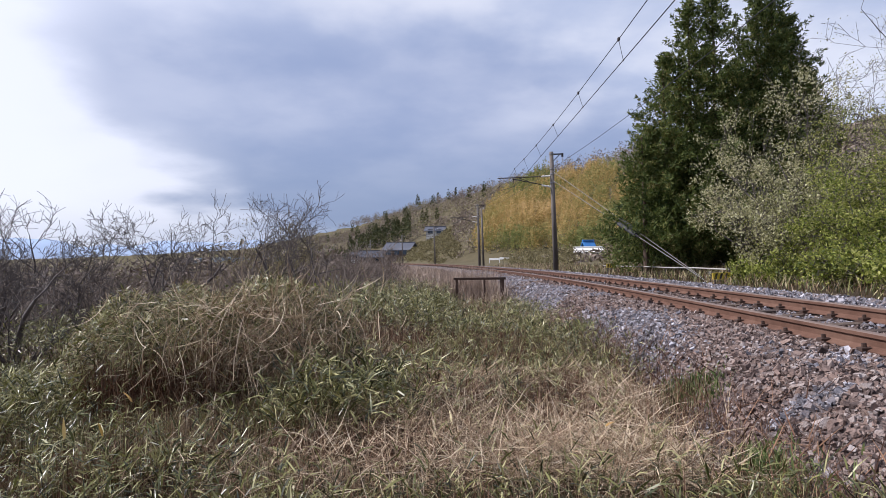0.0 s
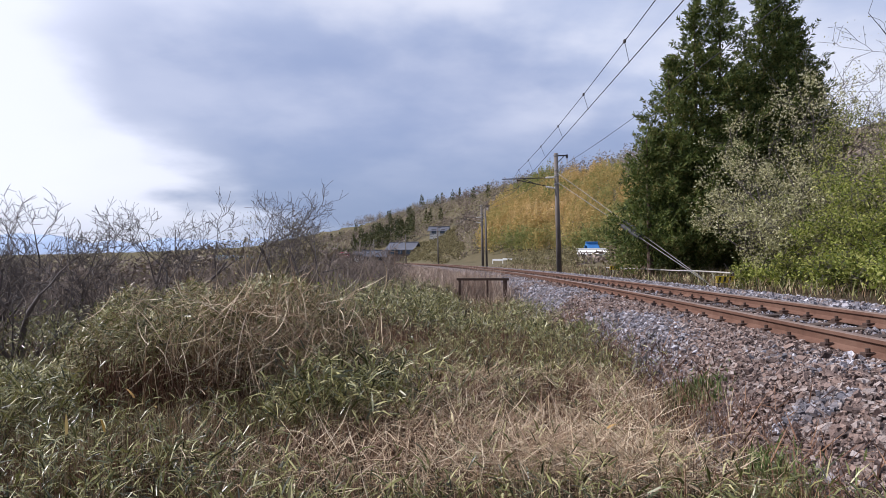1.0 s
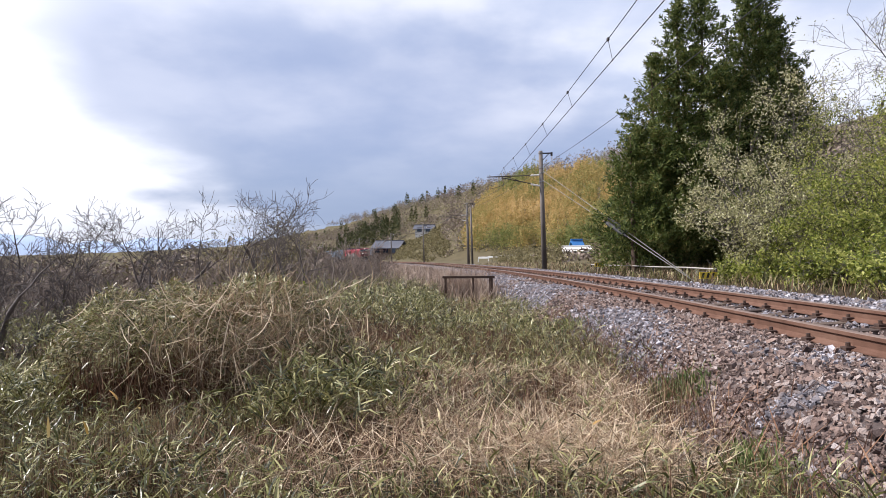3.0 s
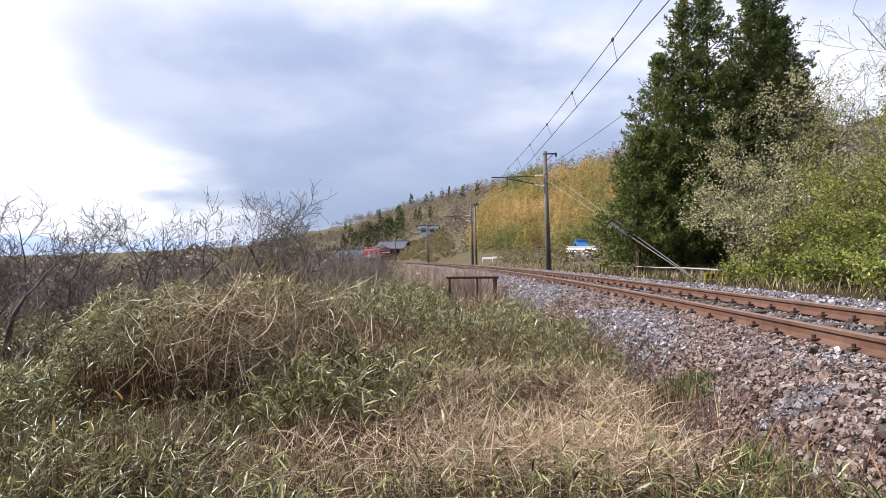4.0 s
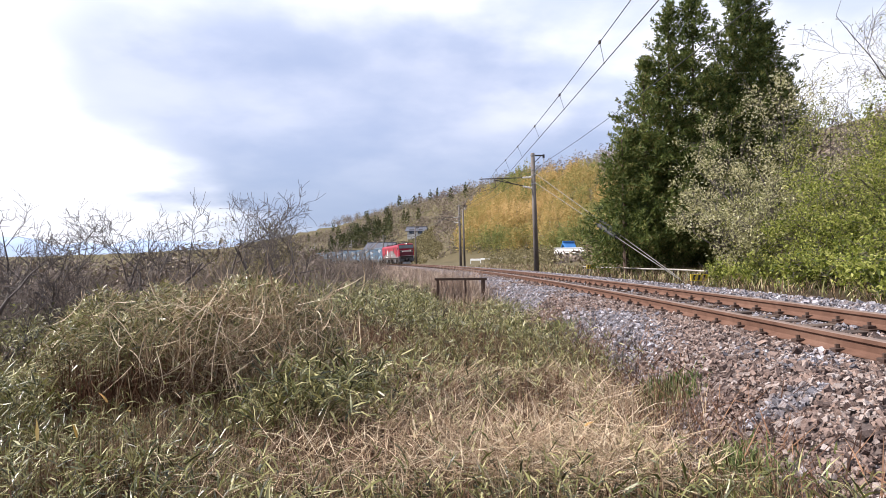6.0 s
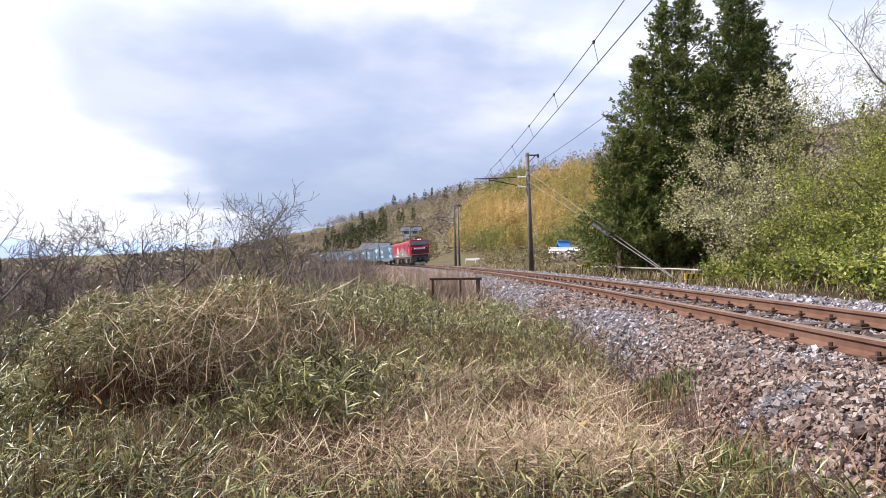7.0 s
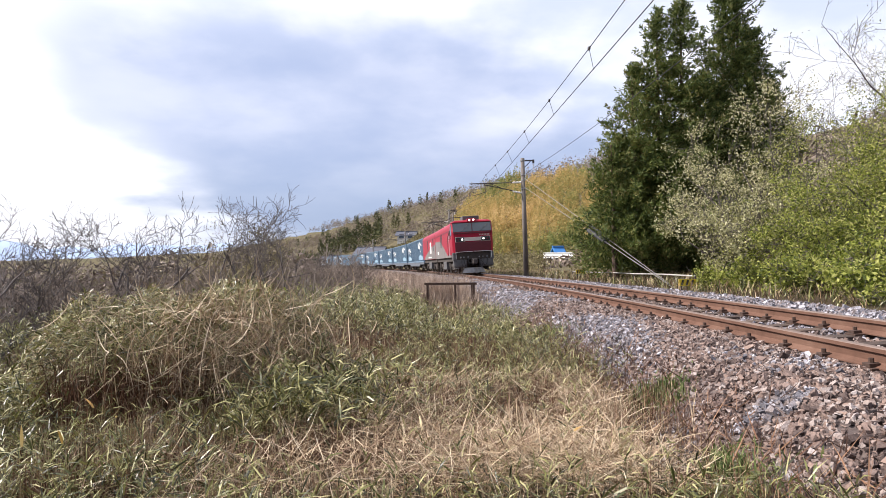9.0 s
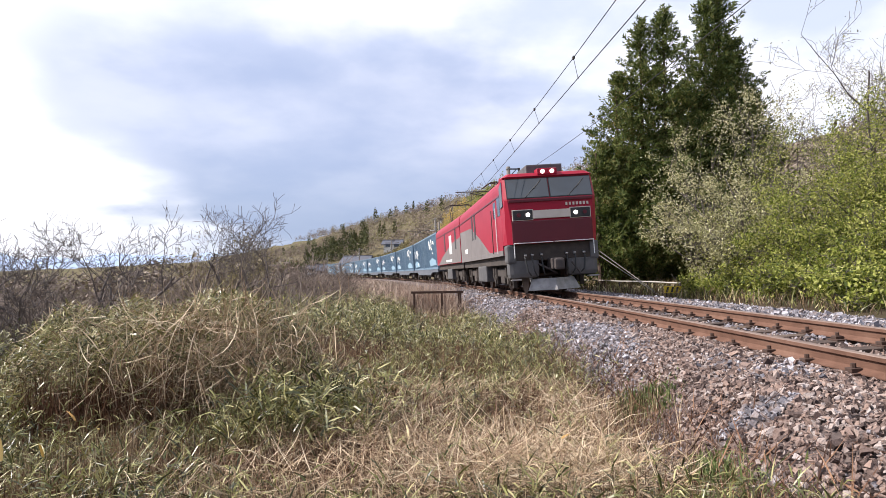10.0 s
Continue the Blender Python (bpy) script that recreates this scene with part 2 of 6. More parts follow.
RIDGE = [(46, -80, 12, 34), (47, 0, 13, 36), (52, 40, 15, 40), (66, 90, 21, 44), (70, 130, 25, 52), (53, 180, 29, 68),
         (25, 240, 28.5, 56), (-12, 300, 24, 58), (-40, 335, 14, 60), (-72, 350, 9, 70), (-125, 365, 3, 60), (-220, 380, 0.5, 60)]
PROFILE_O = [-400, -60, -30, -16, -9, -6, -2.6, -2.1, 0, 2.6, 3.4, 5, 8, 14, 400]
PROFILE_Z = [-4.0, -3.4, -2.9, -2.0, -1.05, -0.80, -0.74, -1.0, -1.0, -0.9, -0.26, -0.18, 0.0, 0.4, 2.0]


def ground_z(x, y, rough=True):
    x, y = np.ravel(x).astype(float), np.ravel(y).astype(float)
    u, o = track_offset(x, y)
    z = np.interp(o, PROFILE_O, PROFILE_Z)
    hill = np.zeros_like(z)
    for a, b in zip(RIDGE, RIDGE[1:]):
        ax, ay, bx, by = a[0], a[1], b[0], b[1]
        dx, dy = bx - ax, by - ay
        t = ((x - ax) * dx + (y - ay) * dy) / (dx * dx + dy * dy)
        tc = np.clip(t, 0, 1)
        d = np.hypot(x - ax - tc * dx, y - ay - tc * dy)
        side = (x - ax) * dy - (y - ay) * dx > 0
        h, w = a[2] + (b[2] - a[2]) * tc, a[3] + (b[3] - a[3]) * tc
        near = h * np.clip(1 - d / w, 0, 1) ** 1.15
        far = h * np.clip(1 - d / 600, 0, 1)
        hill = np.maximum(hill, np.where(side, far, near))
    z = z + hill * np.clip((np.abs(o) - 4) / 6, 0, 1)
    if rough:
        away = np.clip((np.abs(o) - 2.6) / 1.5, 0, 1)
        z = z + away * (0.10 * vnoise(x, y, 0.9, 3.1) + 0.05 * vnoise(x, y, 2.3, 7.7)) + hill * 0.06 * vnoise(x, y, 0.05, 1.3)
    return z


def graded(lo, hi, fine_lo, fine_hi, step, grow=1.16):
    v, s = [fine_lo], step
    while v[-1] < fine_hi:
        v.append(v[-1] + step)
    while v[-1] < hi:
        s *= grow
        v.append(v[-1] + s)
    s = step
    w = [fine_lo]
    while w[-1] > lo:
        s *= grow
        w.append(w[-1] - s)
    return np.array(w[:0:-1] + v)


def build_ground():
    xs, ys = graded(-4000, 4000, -14, 14, 0.5), graded(-500, 4500, -2, 60, 0.5, 1.05)
    X, Y = np.meshgrid(xs, ys)
    Z = ground_z(X, Y)
    nx, ny = len(xs), len(ys)
    i = np.arange(nx * ny).reshape(ny, nx)
    f = np.stack([i[:-1, :-1], i[:-1, 1:], i[1:, 1:], i[1:, :-1]], -1).reshape(-1, 4)
    cx, cy = X.ravel()[f].mean(1), Y.ravel()[f].mean(1)
    idx = (np.hypot(cx, cy) > 45).astype(int)
    ob = mesh_ob("ground", np.stack([X.ravel(), Y.ravel(), Z], -1), f, SOIL, smooth=True, mats=[SOIL, FIELD], index=idx)
    tagged(ob, "dry grassy ground falling away from the railway, hill behind", "ground", kind="structure")


build_ground()
# ---- railway: ballast, sleepers, rails ----
GAUGE = 1.067
RAIL_H = 0.16
RAIL_C = GAUGE / 2 + 0.033
SLEEPER_GAP = 0.633


def sweep(name, profile, us, mats, parent=None, index=None, closed=True, jitter=0.0, smooth=False):
    """An outline in (offset, height) drawn along the line."""
    n = len(profile)
    rows = np.stack([on_track(us, o, z) for o, z in profile], 1)
    if jitter:
        rows = rows + np.random.default_rng(5).normal(0, jitter, rows.shape)
    verts = rows.reshape(-1, 3)
    faces, idx = [], []
    for i in range(len(us) - 1):
        for j in range(n if closed else n - 1):
            k = (j + 1) % n
            faces.append((i * n + j, i * n + k, (i + 1) * n + k, (i + 1) * n + j))
            idx.append(index[j] if index else 0)
    return mesh_ob(name, verts, np.array(faces), mats[0], parent, mats=mats, index=idx, smooth=smooth)


def build_track():
    bed = sweep("ballast_bed", [(-2.85, -1.0), (-2.2, -0.56), (-1.55, -0.21), (-1.3, -0.18), (-0.65, -0.19), (-0.3, -0.215), (0.3, -0.215),
                                (0.65, -0.19), (1.35, -0.19), (2.2, -0.25), (3.0, -0.34), (3.6, -0.85)],
                np.concatenate([np.arange(-10, 40, 0.3), np.arange(40, 540, 2.5)]), [BALLAST], closed=False, jitter=0.012, smooth=True)
    tagged(bed, "banked bed of grey and brown crushed stone under the rails", "ballast", kind="structure")
    track = tagged(new("railway_track"), "single railway track of rusty rails on dark sleepers in ballast", "railway track")
    us = np.concatenate([np.arange(-10, 30, 1.0), np.arange(30, 540, 3.0)])
    h = RAIL_H
    prof = [(-0.0635, -h), (0.0635, -h), (0.0635, -h + 0.012), (0.02, -h + 0.028), (0.009, -h + 0.045), (0.009, -0.052), (0.0325, -0.040),
            (0.0325, -0.008), (0.025, 0.0), (-0.025, 0.0), (-0.0325, -0.008), (-0.0325, -0.040), (-0.009, -0.052), (-0.009, -h + 0.045),
            (-0.02, -h + 0.028), (-0.0635, -h + 0.012)]
    steel = [0] * 16
    steel[8], steel[7], steel[9] = 1, 1, 1
    for c in (-RAIL_C, RAIL_C):
        sweep("rail", [(o + c, z) for o, z in prof], us, [RUST, STEEL], track, steel)
    bm = bmesh.new()
    bm_box(bm, -1.05, 1.05, -0.10, 0.10, -0.34, -h - 0.012, 0.012)
    proto = part("sleeper", bm, SLEEPER, track)
    cb = bmesh.new()
    bm_box(cb, -0.06, 0.06, -0.09, 0.09, 0, 0.018, 0.004)
    bm_box(cb, -0.045, 0.045, -0.045, 0.045, 0.018, 0.05, 0.006)
    bm_tube(cb, (0, 0, 0.045), (0, 0, 0.085), 0.02, n=6)
    clip = part("rail_clip", cb, CLIP, proto)
    clip_me, sl_me = clip.data, proto.data
    spots = [(-RAIL_C - 0.085), (-RAIL_C + 0.085), (RAIL_C - 0.085), (RAIL_C + 0.085)]
    first = True
    far_v, far_f, far_i = [], [], []
    cube = np.array([(x, y, z) for x in (-1, 1) for y in (-1, 1) for z in (-1, 1)], dtype=float)
    sf = [(0, 1, 3, 2), (4, 6, 7, 5), (0, 4, 5, 1), (2, 3, 7, 6), (0, 2, 6, 4), (1, 5, 7, 3)]
    cf = list(sf)
    sv = cube * (1.05, 0.10, 0.084) + (0, 0, -0.256)
    cv = cube * (0.05, 0.06, 0.035) + (0, 0, 0.03)
    n0 = 0
    for i in range(-6, 190):
        u = 1.43 + SLEEPER_GAP * i
        x, y, a = line_at(u)
        base = on_track(u, 0, 0)
        m = Matrix.Translation(base) @ pose(0, 0, 0, 0, -math.degrees(CANT / 1.067), math.degrees(a) + random.uniform(-0.6, 0.6))
        m = m @ Matrix.Translation((random.uniform(-0.03, 0.03), 0, random.uniform(-0.006, 0.006)))
        if i < 62:
            ob = proto if first else new("sleeper", sl_me)
            ob.parent, ob.matrix_basis = track, m
            for s in spots:
                c = clip if first and s == spots[0] else new("rail_clip", clip_me)
                c.parent, c.matrix_basis = ob, Matrix.Translation((s, 0, -h - 0.012))
            first = False
        else:
            R, t = np.array(m.to_3x3()), np.array(m.translation)
            for V, F, sh in [(sv, sf, (0, 0, 0))] + [(cv, cf, (s, 0, -h - 0.012)) for s in spots]:
                far_v.append((V + np.array(sh)) @ R.T + t)
                far_f += [tuple(k + n0 for k in q) for q in F]
                far_i += [0 if V is sv else 1] * len(F)
                n0 += len(V)
    ob = mesh_ob("far_sleepers", np.concatenate(far_v), far_f, SLEEPER, track, mats=[SLEEPER, CLIP], index=far_i)
    tagged(ob, kind="stuff")
    return bed


BED = build_track()


def stone_shapes(k=14):
    """Angular lumps: blocks with knocked-in corners."""
    rng = np.random.default_rng(11)
    v = np.array([(x, y, z) for x in (-1, 1) for y in (-1, 1) for z in (-1, 1)], dtype=float)
    f = np.array([(0, 1, 3), (0, 3, 2), (4, 6, 7), (4, 7, 5), (0, 4, 5), (0, 5, 1), (2, 3, 7), (2, 7, 6), (0, 2, 6), (0, 6, 4), (1, 5, 7), (1, 7, 3)])
    out = []
    for _ in range(k):
        w = v * rng.uniform((0.6, 0.42, 0.25), (1.05, 0.85, 0.55))
        w = w * rng.uniform(0.70, 1.15, (8, 1)) + rng.normal(0, 0.12, (8, 3))
        out.append(w)
    return out, f


def scatter_stones():
    rng = np.random.default_rng(3)
    shapes, F = stone_shapes()
    prof_o = [-2.85, -2.2, -1.55, -1.3, -0.65, -0.3, 0.3, 0.65, 1.35, 2.2, 3.0, 3.6]
    prof_z = [-1.0, -0.56, -0.21, -0.18, -0.19, -0.215, -0.215, -0.19, -0.19, -0.25, -0.34, -0.85]
    us, os_, ss = [], [], []
    for u0, u1, o0, o1, dens, size in [(-2.5, 6, -2.55, -0.64, 1900, 0.0205), (6, 16, -2.5, -0.64, 850, 0.0245), (16, 45, -2.45, -0.64, 230, 0.036),
                                       (-2.5, 20, -0.5, 0.5, 500, 0.022), (20, 40, -0.5, 0.5, 200, 0.030), (3, 30, 0.64, 3.3, 190, 0.030), (30, 70, 0.64, 3.2, 80, 0.046)]:
        n = int((u1 - u0) * (o1 - o0) * dens)
        us.append(rng.uniform(u0, u1, n))
        os_.append(rng.uniform(o0, o1, n))
        ss.append(size * rng.lognormal(0, 0.30, n))
    u, o, s = map(np.concatenate, (us, os_, ss))
    keep = rng.random(len(u)) < np.clip((o + 2.6) / 0.25, 0.1, 1)
    u, o, s = u[keep], o[keep], s[keep]
    z = np.interp(o, prof_o, prof_z) + rng.normal(0.004, 0.012, len(u)) + s * 0.25
    between = np.abs(o) < 0.5
    phase = np.abs(((u - 1.43) / SLEEPER_GAP + 0.5) % 1 - 0.5) * SLEEPER_GAP
    ok = ~(between & (phase < 0.11))
    u, o, s, z = u[ok], o[ok], s[ok], z[ok]
    s = np.clip(s, 0.010, 0.06)
    x, y, a = line_at(u)
    c = CANT / 1.067
    P = np.stack([x + np.cos(a) * (o - z * c), y + np.sin(a) * (o - z * c), CANT / 2 + z + o * c], -1)
    Q = rng.normal(size=(len(u), 4))
    Q /= np.linalg.norm(Q, axis=1, keepdims=True)
    w_, x_, y_, z_ = Q.T
    R = np.stack([1 - 2 * (y_ ** 2 + z_ ** 2), 2 * (x_ * y_ - z_ * w_), 2 * (x_ * z_ + y_ * w_), 2 * (x_ * y_ + z_ * w_), 1 - 2 * (x_ ** 2 + z_ ** 2),
                  2 * (y_ * z_ - x_ * w_), 2 * (x_ * z_ - y_ * w_), 2 * (y_ * z_ + x_ * w_), 1 - 2 * (x_ ** 2 + y_ ** 2)], -1).reshape(-1, 3, 3)
    kind = rng.integers(0, len(shapes), len(u))
    S = np.array(shapes)[kind]
    V = np.einsum("nij,nkj->nki", R, S * s[:, None, None]) + P[:, None, :]
    # the stones beside the path stay single; the others are one mass
    near = np.argsort(np.abs(u - 0.2) + 0.6 * np.abs(o + 1.7))[:300]
    single = np.zeros(len(u), dtype=bool)
    single[near] = True
    rest = ~single
    brown = (vnoise(u, o * 1.6, 0.55, 4.4) + rng.normal(0, 0.16, len(u)) + 0.45 * np.clip(1.25 - np.abs(o + 0.1), 0, 1) > 0.10) & (o < 1.0)
    for sel, mat, label in ((rest & ~brown, STONE, "crushed blue-grey ballast stones beside the rails"),
                            (rest & brown, STONE_BROWN, "crushed ballast stones dusted brown with rust")):
        Vr = V[sel]
        Fr = (F[None] + 8 * np.arange(len(Vr))[:, None, None]).reshape(-1, 3)
        tagged(mesh_ob("ballast_stones", Vr.reshape(-1, 3), Fr, mat), label, "ballast", kind="stuff")
    meshes = []
    for w in shapes:
        me = bpy.data.meshes.new("stone")
        me.from_pydata([tuple(k) for k in w], [], [tuple(int(j) for j in q) for q in F])
        me.materials.append(STONE_OB)
        meshes.append(me)
    for i in near:
        st = new("stone", meshes[kind[i]])
        st.parent = BED
        st.matrix_basis = Matrix.Translation(P[i]) @ Matrix(R[i].tolist()).to_4x4() @ Matrix.Diagonal((*[float(s[i])] * 3, 1))
# ---- the freight train ----
LOCO_RED = material("loco_red", [(0.25, 0.006, 0.022), (0.31, 0.010, 0.03), (0.28, 0.016, 0.032)], 0.42, scale=1.5, bump=0.02, spec=0.25)
LOCO_DARK = material("loco_dark_red", [(0.085, 0.005, 0.013), (0.12, 0.009, 0.018)], 0.4, scale=2)
LOCO_GREY = material("loco_grey", [(0.13, 0.115, 0.11), (0.19, 0.17, 0.165)], 0.6, scale=3, bump=0.05)
LOCO_SKIRT = material("loco_skirt", [(0.05, 0.05, 0.053), (0.13, 0.125, 0.125)], 0.65, scale=4, bump=0.1)
CREAM = material("cream_band", [(0.50, 0.44, 0.38), (0.62, 0.56, 0.50)], 0.5, scale=5)
GLASS = material("cab_glass", [(0.022, 0.034, 0.046), (0.04, 0.06, 0.08)], 0.04, 0.0, scale=2, spec=1.0)
LAMP = glowing("lamp_lens", (1.0, 0.94, 0.84), 2.2)
PLOUGH = material("plough_grey", [(0.17, 0.165, 0.16), (0.42, 0.41, 0.40)], 0.55, scale=6, bump=0.15)
UNDER = material("underframe", [(0.025, 0.02, 0.018), (0.07, 0.055, 0.045)], 0.85, scale=6, bump=0.2)
WHEEL = material("wheel_steel", [(0.07, 0.05, 0.04), (0.14, 0.10, 0.08)], 0.6, 0.4, scale=8)
BOX_BLUE = material("container_blue", [(0.065, 0.125, 0.195), (0.115, 0.19, 0.265), (0.18, 0.25, 0.315)], 0.5, scale=1.4, bump=0.04, obj=0.15)
BOX_LIGHT = material("container_light_blue", [(0.18, 0.30, 0.40), (0.26, 0.39, 0.48)], 0.5, scale=2)
WAGON_GREY = material("wagon_paint", [(0.07, 0.085, 0.11), (0.13, 0.14, 0.16)], 0.7, scale=3, bump=0.1)


def wheelset(parent, y, r=0.43, outside=0.0):
    bm = bmesh.new()
    for sx in (-1, 1):
        bm_tube(bm, (sx * 0.50, y, r), (sx * 0.62, y, r), r, n=24)
        bm_tube(bm, (sx * 0.47, y, r), (sx * 0.51, y, r), r + 0.025, n=24)
    bm_tube(bm, (-0.6, y, r), (0.6, y, r), 0.08, n=10)
    return part("wheelset", bm, WHEEL, parent)


def bogie(parent, y, base, r=0.43, name="bogie", w=1.02):
    bm = bmesh.new()
    for sx in (-1, 1):
        x0, x1 = (w - 0.16, w) if sx > 0 else (-w, -w + 0.16)
        bm_box(bm, x0, x1, y - base / 2 - 0.35, y + base / 2 + 0.35, 0.55, 0.80, 0.03)
        bm_box(bm, x0, x1, y - 0.35, y + 0.35, 0.32, 0.60, 0.03)
        for k in (-1, 1):
            yy = y + k * base / 2
            bm_box(bm, x0 - 0.02, x1 + 0.02, yy - 0.18, yy + 0.18, 0.28, 0.62, 0.03)
            bm_tube(bm, (sx * (w - 0.02), yy, 0.43), (sx * (w + 0.06), yy, 0.43), 0.12, n=12)
            for j in (-1, 1):
                bm_tube(bm, (sx * (w + 0.0), yy + j * 0.26, 0.5), (sx * (w + 0.0), yy + j * 0.26, 0.86), 0.075, n=8)
        bm_box(bm, x0 + 0.02, x1 - 0.02, y - base / 2 - 0.5, y - base / 2 - 0.4, 0.2, 0.6)
        bm_box(bm, x0 + 0.02, x1 - 0.02, y + base / 2 + 0.4, y + base / 2 + 0.5, 0.2, 0.6)
    bm_box(bm, -w + 0.1, w - 0.1, y - 0.3, y + 0.3, 0.5, 0.85)
    b = part(name, bm, UNDER, parent)
    for k in (-1, 1):
        wheelset(b, y + k * base / 2, r)
    return b


def body_outline(w=1.40, sill=1.22, waist=3.18, roof=3.62):
    pts = [(-w, sill), (-w, waist)]
    for a in (12, 30, 50, 70):
        pts.append((-w + 0.30 - 0.30 * math.cos(radians(a)), waist + (roof - 0.05 - waist) * math.sin(radians(a))))
    pts += [(-0.75, roof), (0.75, roof)]
    for a in (70, 50, 30, 12):
        pts.append((w - 0.30 + 0.30 * math.cos(radians(a)), waist + (roof - 0.05 - waist) * math.sin(radians(a))))
    return pts + [(w, waist), (w, sill)]


def pantograph(parent, y, raised):
    """Diamond arms on insulators, with a wide collector head."""
    bm = bmesh.new()
    top = 5.02 if raised else 4.30
    for sx in (-0.5, 0.5):
        bm_box(bm, sx - 0.04, sx + 0.04, y - 0.85, y + 0.85, 3.84, 3.90)
    for dy in (-0.815, 0.815):
        bm_box(bm, -0.54, 0.54, y + dy - 0.035, y + dy + 0.035, 3.842, 3.898)
    p = part("pantograph", bm, DARKSTEEL, parent, "raised dark steel pantograph" if raised else "folded dark steel pantograph")
    k = 0.75 if raised else 1.05
    mid = (3.9 + top) / 2
    for sx in (-0.5, 0.5):
        for dy in (-1, 1):
            part("insulator", bm_tube(bmesh.new(), (sx, y + dy * 0.7, 3.62), (sx, y + dy * 0.7, 3.84), 0.06, n=8), DARKSTEEL, p)
            part("lower_arm", bm_tube(bmesh.new(), (sx, y + dy * 0.25, 3.9), (sx, y + dy * k, mid), 0.025, n=6), DARKSTEEL, p)
            part("upper_arm", bm_tube(bmesh.new(), (sx, y + dy * k, mid), (sx * 0.8, y, top - 0.06), 0.02, n=6), DARKSTEEL, p)
    bm = bmesh.new()
    for dy in (-0.18, 0.18):
        bm_box(bm, -0.62, 0.62, y + dy - 0.03, y + dy + 0.03, top - 0.04, top, 0.01)
        for sx in (-1, 1):
            bm_tube(bm, (sx * 0.62, y + dy, top - 0.02), (sx * 0.92, y + dy, top - 0.2), 0.02, n=6)
    part("collector_head", bm, DARKSTEEL, p)


def loco_section(lead):
    """One half of the twin-unit engine. Its y runs backwards from the cab; the cab end is at -6.2."""
    L = 6.2
    loco = tagged(new("locomotive"), "red electric freight locomotive unit with grey lower panels and lit headlights" if lead
                  else "trailing red electric locomotive unit with grey panels and raised pantograph", "locomotive", group="coupled engine units")
    w, sill, roof = 1.40, 1.22, 3.62
    cab = -L + 0.55 if lead else -L
    part("body", bm_profile(bmesh.new(), body_outline(), cab, L - 0.12), LOCO_RED, loco)
    if lead:
        # cab nose: raked windscreen over an upright lower front
        bm = bmesh.new()
        secs = [(1.50, -L, 1.33), (2.02, -L, 1.36), (2.80, -L + 0.02, 1.36), (2.84, -L + 0.04, 1.37), (3.44, -L + 0.22, 1.34), (3.50, -L + 0.16, 1.34), (3.60, -L + 0.26, 1.20), (3.64, -L + 0.50, 1.05)]
        rings = []
        for z, y, hw in secs:
            ch = 0.16 if z < 2.5 else 0.08
            back = cab + 0.02
            rings.append([bm.verts.new(q) for q in ((-w, back, min(z, 3.5)), (-hw, min(y + ch, back), z), (-hw + ch, y, z), (hw - ch, y, z), (hw, min(y + ch, back), z), (w, back, min(z, 3.5)))])
        for a, b in zip(rings, rings[1:]):
            for i in range(5):
                bm.faces.new((a[i], a[i + 1], b[i + 1], b[i]))
        bm.faces.new(rings[-1])
        bm.faces.new(rings[0][::-1])
        bmesh.ops.recalc_face_normals(bm, faces=bm.faces)
        nose = part("cab_front", bm, LOCO_RED, loco)

        def on_rake(x, z, out=0.0):
            t = (z - 2.84) / 0.60
            return (x, -L + 0.04 + 0.18 * t - out, z)
        for x0, x1 in ((-1.26, -0.03), (0.03, 1.26)):
            for nm, gx, gz, out, mt in (("window_rubber", 0.022, 0.03, 0.008, BLACKPAINT), ("windscreen", 0.0, 0.0, 0.020, GLASS)):
                bm = bmesh.new()
                q = [on_rake(x0 - gx, 2.86 - gz, out), on_rake(x1 + gx, 2.86 - gz, out), on_rake(x1 + gx, 3.42 + gz, out), on_rake(x0 - gx, 3.42 + gz, out)]
                f = bm.faces.new([bm.verts.new(c) for c in q])
                ex = bmesh.ops.extrude_face_region(bm, geom=[f])
                bmesh.ops.translate(bm, vec=(0, 0.012, 0), verts=[v for v in ex["geom"] if isinstance(v, bmesh.types.BMVert)])
                bmesh.ops.recalc_face_normals(bm, faces=bm.faces)
                part(nm, bm, mt, nose)
            bm = bmesh.new()
            c = (x0 + x1) / 2
            bm_tube(bm, on_rake(c - 0.1, 2.86, 0.05), on_rake(c + 0.34, 3.28, 0.05), 0.012, n=6)
            bm_tube(bm, on_rake(c + 0.2, 3.12, 0.05), on_rake(c + 0.42, 3.38, 0.05), 0.016, n=6)
            part("wiper", bm, BLACKPAINT, nose)
        # corner side windows of the windscreen
        for sx in (-1, 1):
            bm = bmesh.new()
            q = [(sx * 1.375, -L + 0.24, 2.66), (sx * 1.405, cab - 0.02, 2.60), (sx * 1.405, cab - 0.02, 3.22), (sx * 1.36, -L + 0.38, 3.38)]
            f = bm.faces.new([bm.verts.new(c) for c in q])
            ex = bmesh.ops.extrude_face_region(bm, geom=[f])
            bmesh.ops.translate(bm, vec=(sx * 0.02, 0, 0), verts=[v for v in ex["geom"] if isinstance(v, bmesh.types.BMVert)])
            bmesh.ops.recalc_face_normals(bm, faces=bm.faces)
            part("corner_window", bm, GLASS, nose)
        box_part("lower_panel", (-1.20, 1.20, -L - 0.03, -L + 0.05, 1.52, 2.16), LOCO_DARK, nose, 0.02, "dark red recessed front panel")
        box_part("light_band", (-0.56, 0.56, -L - 0.045, -L + 0.05, 2.22, 2.46), CREAM, nose, 0.012, "cream band between the headlights")
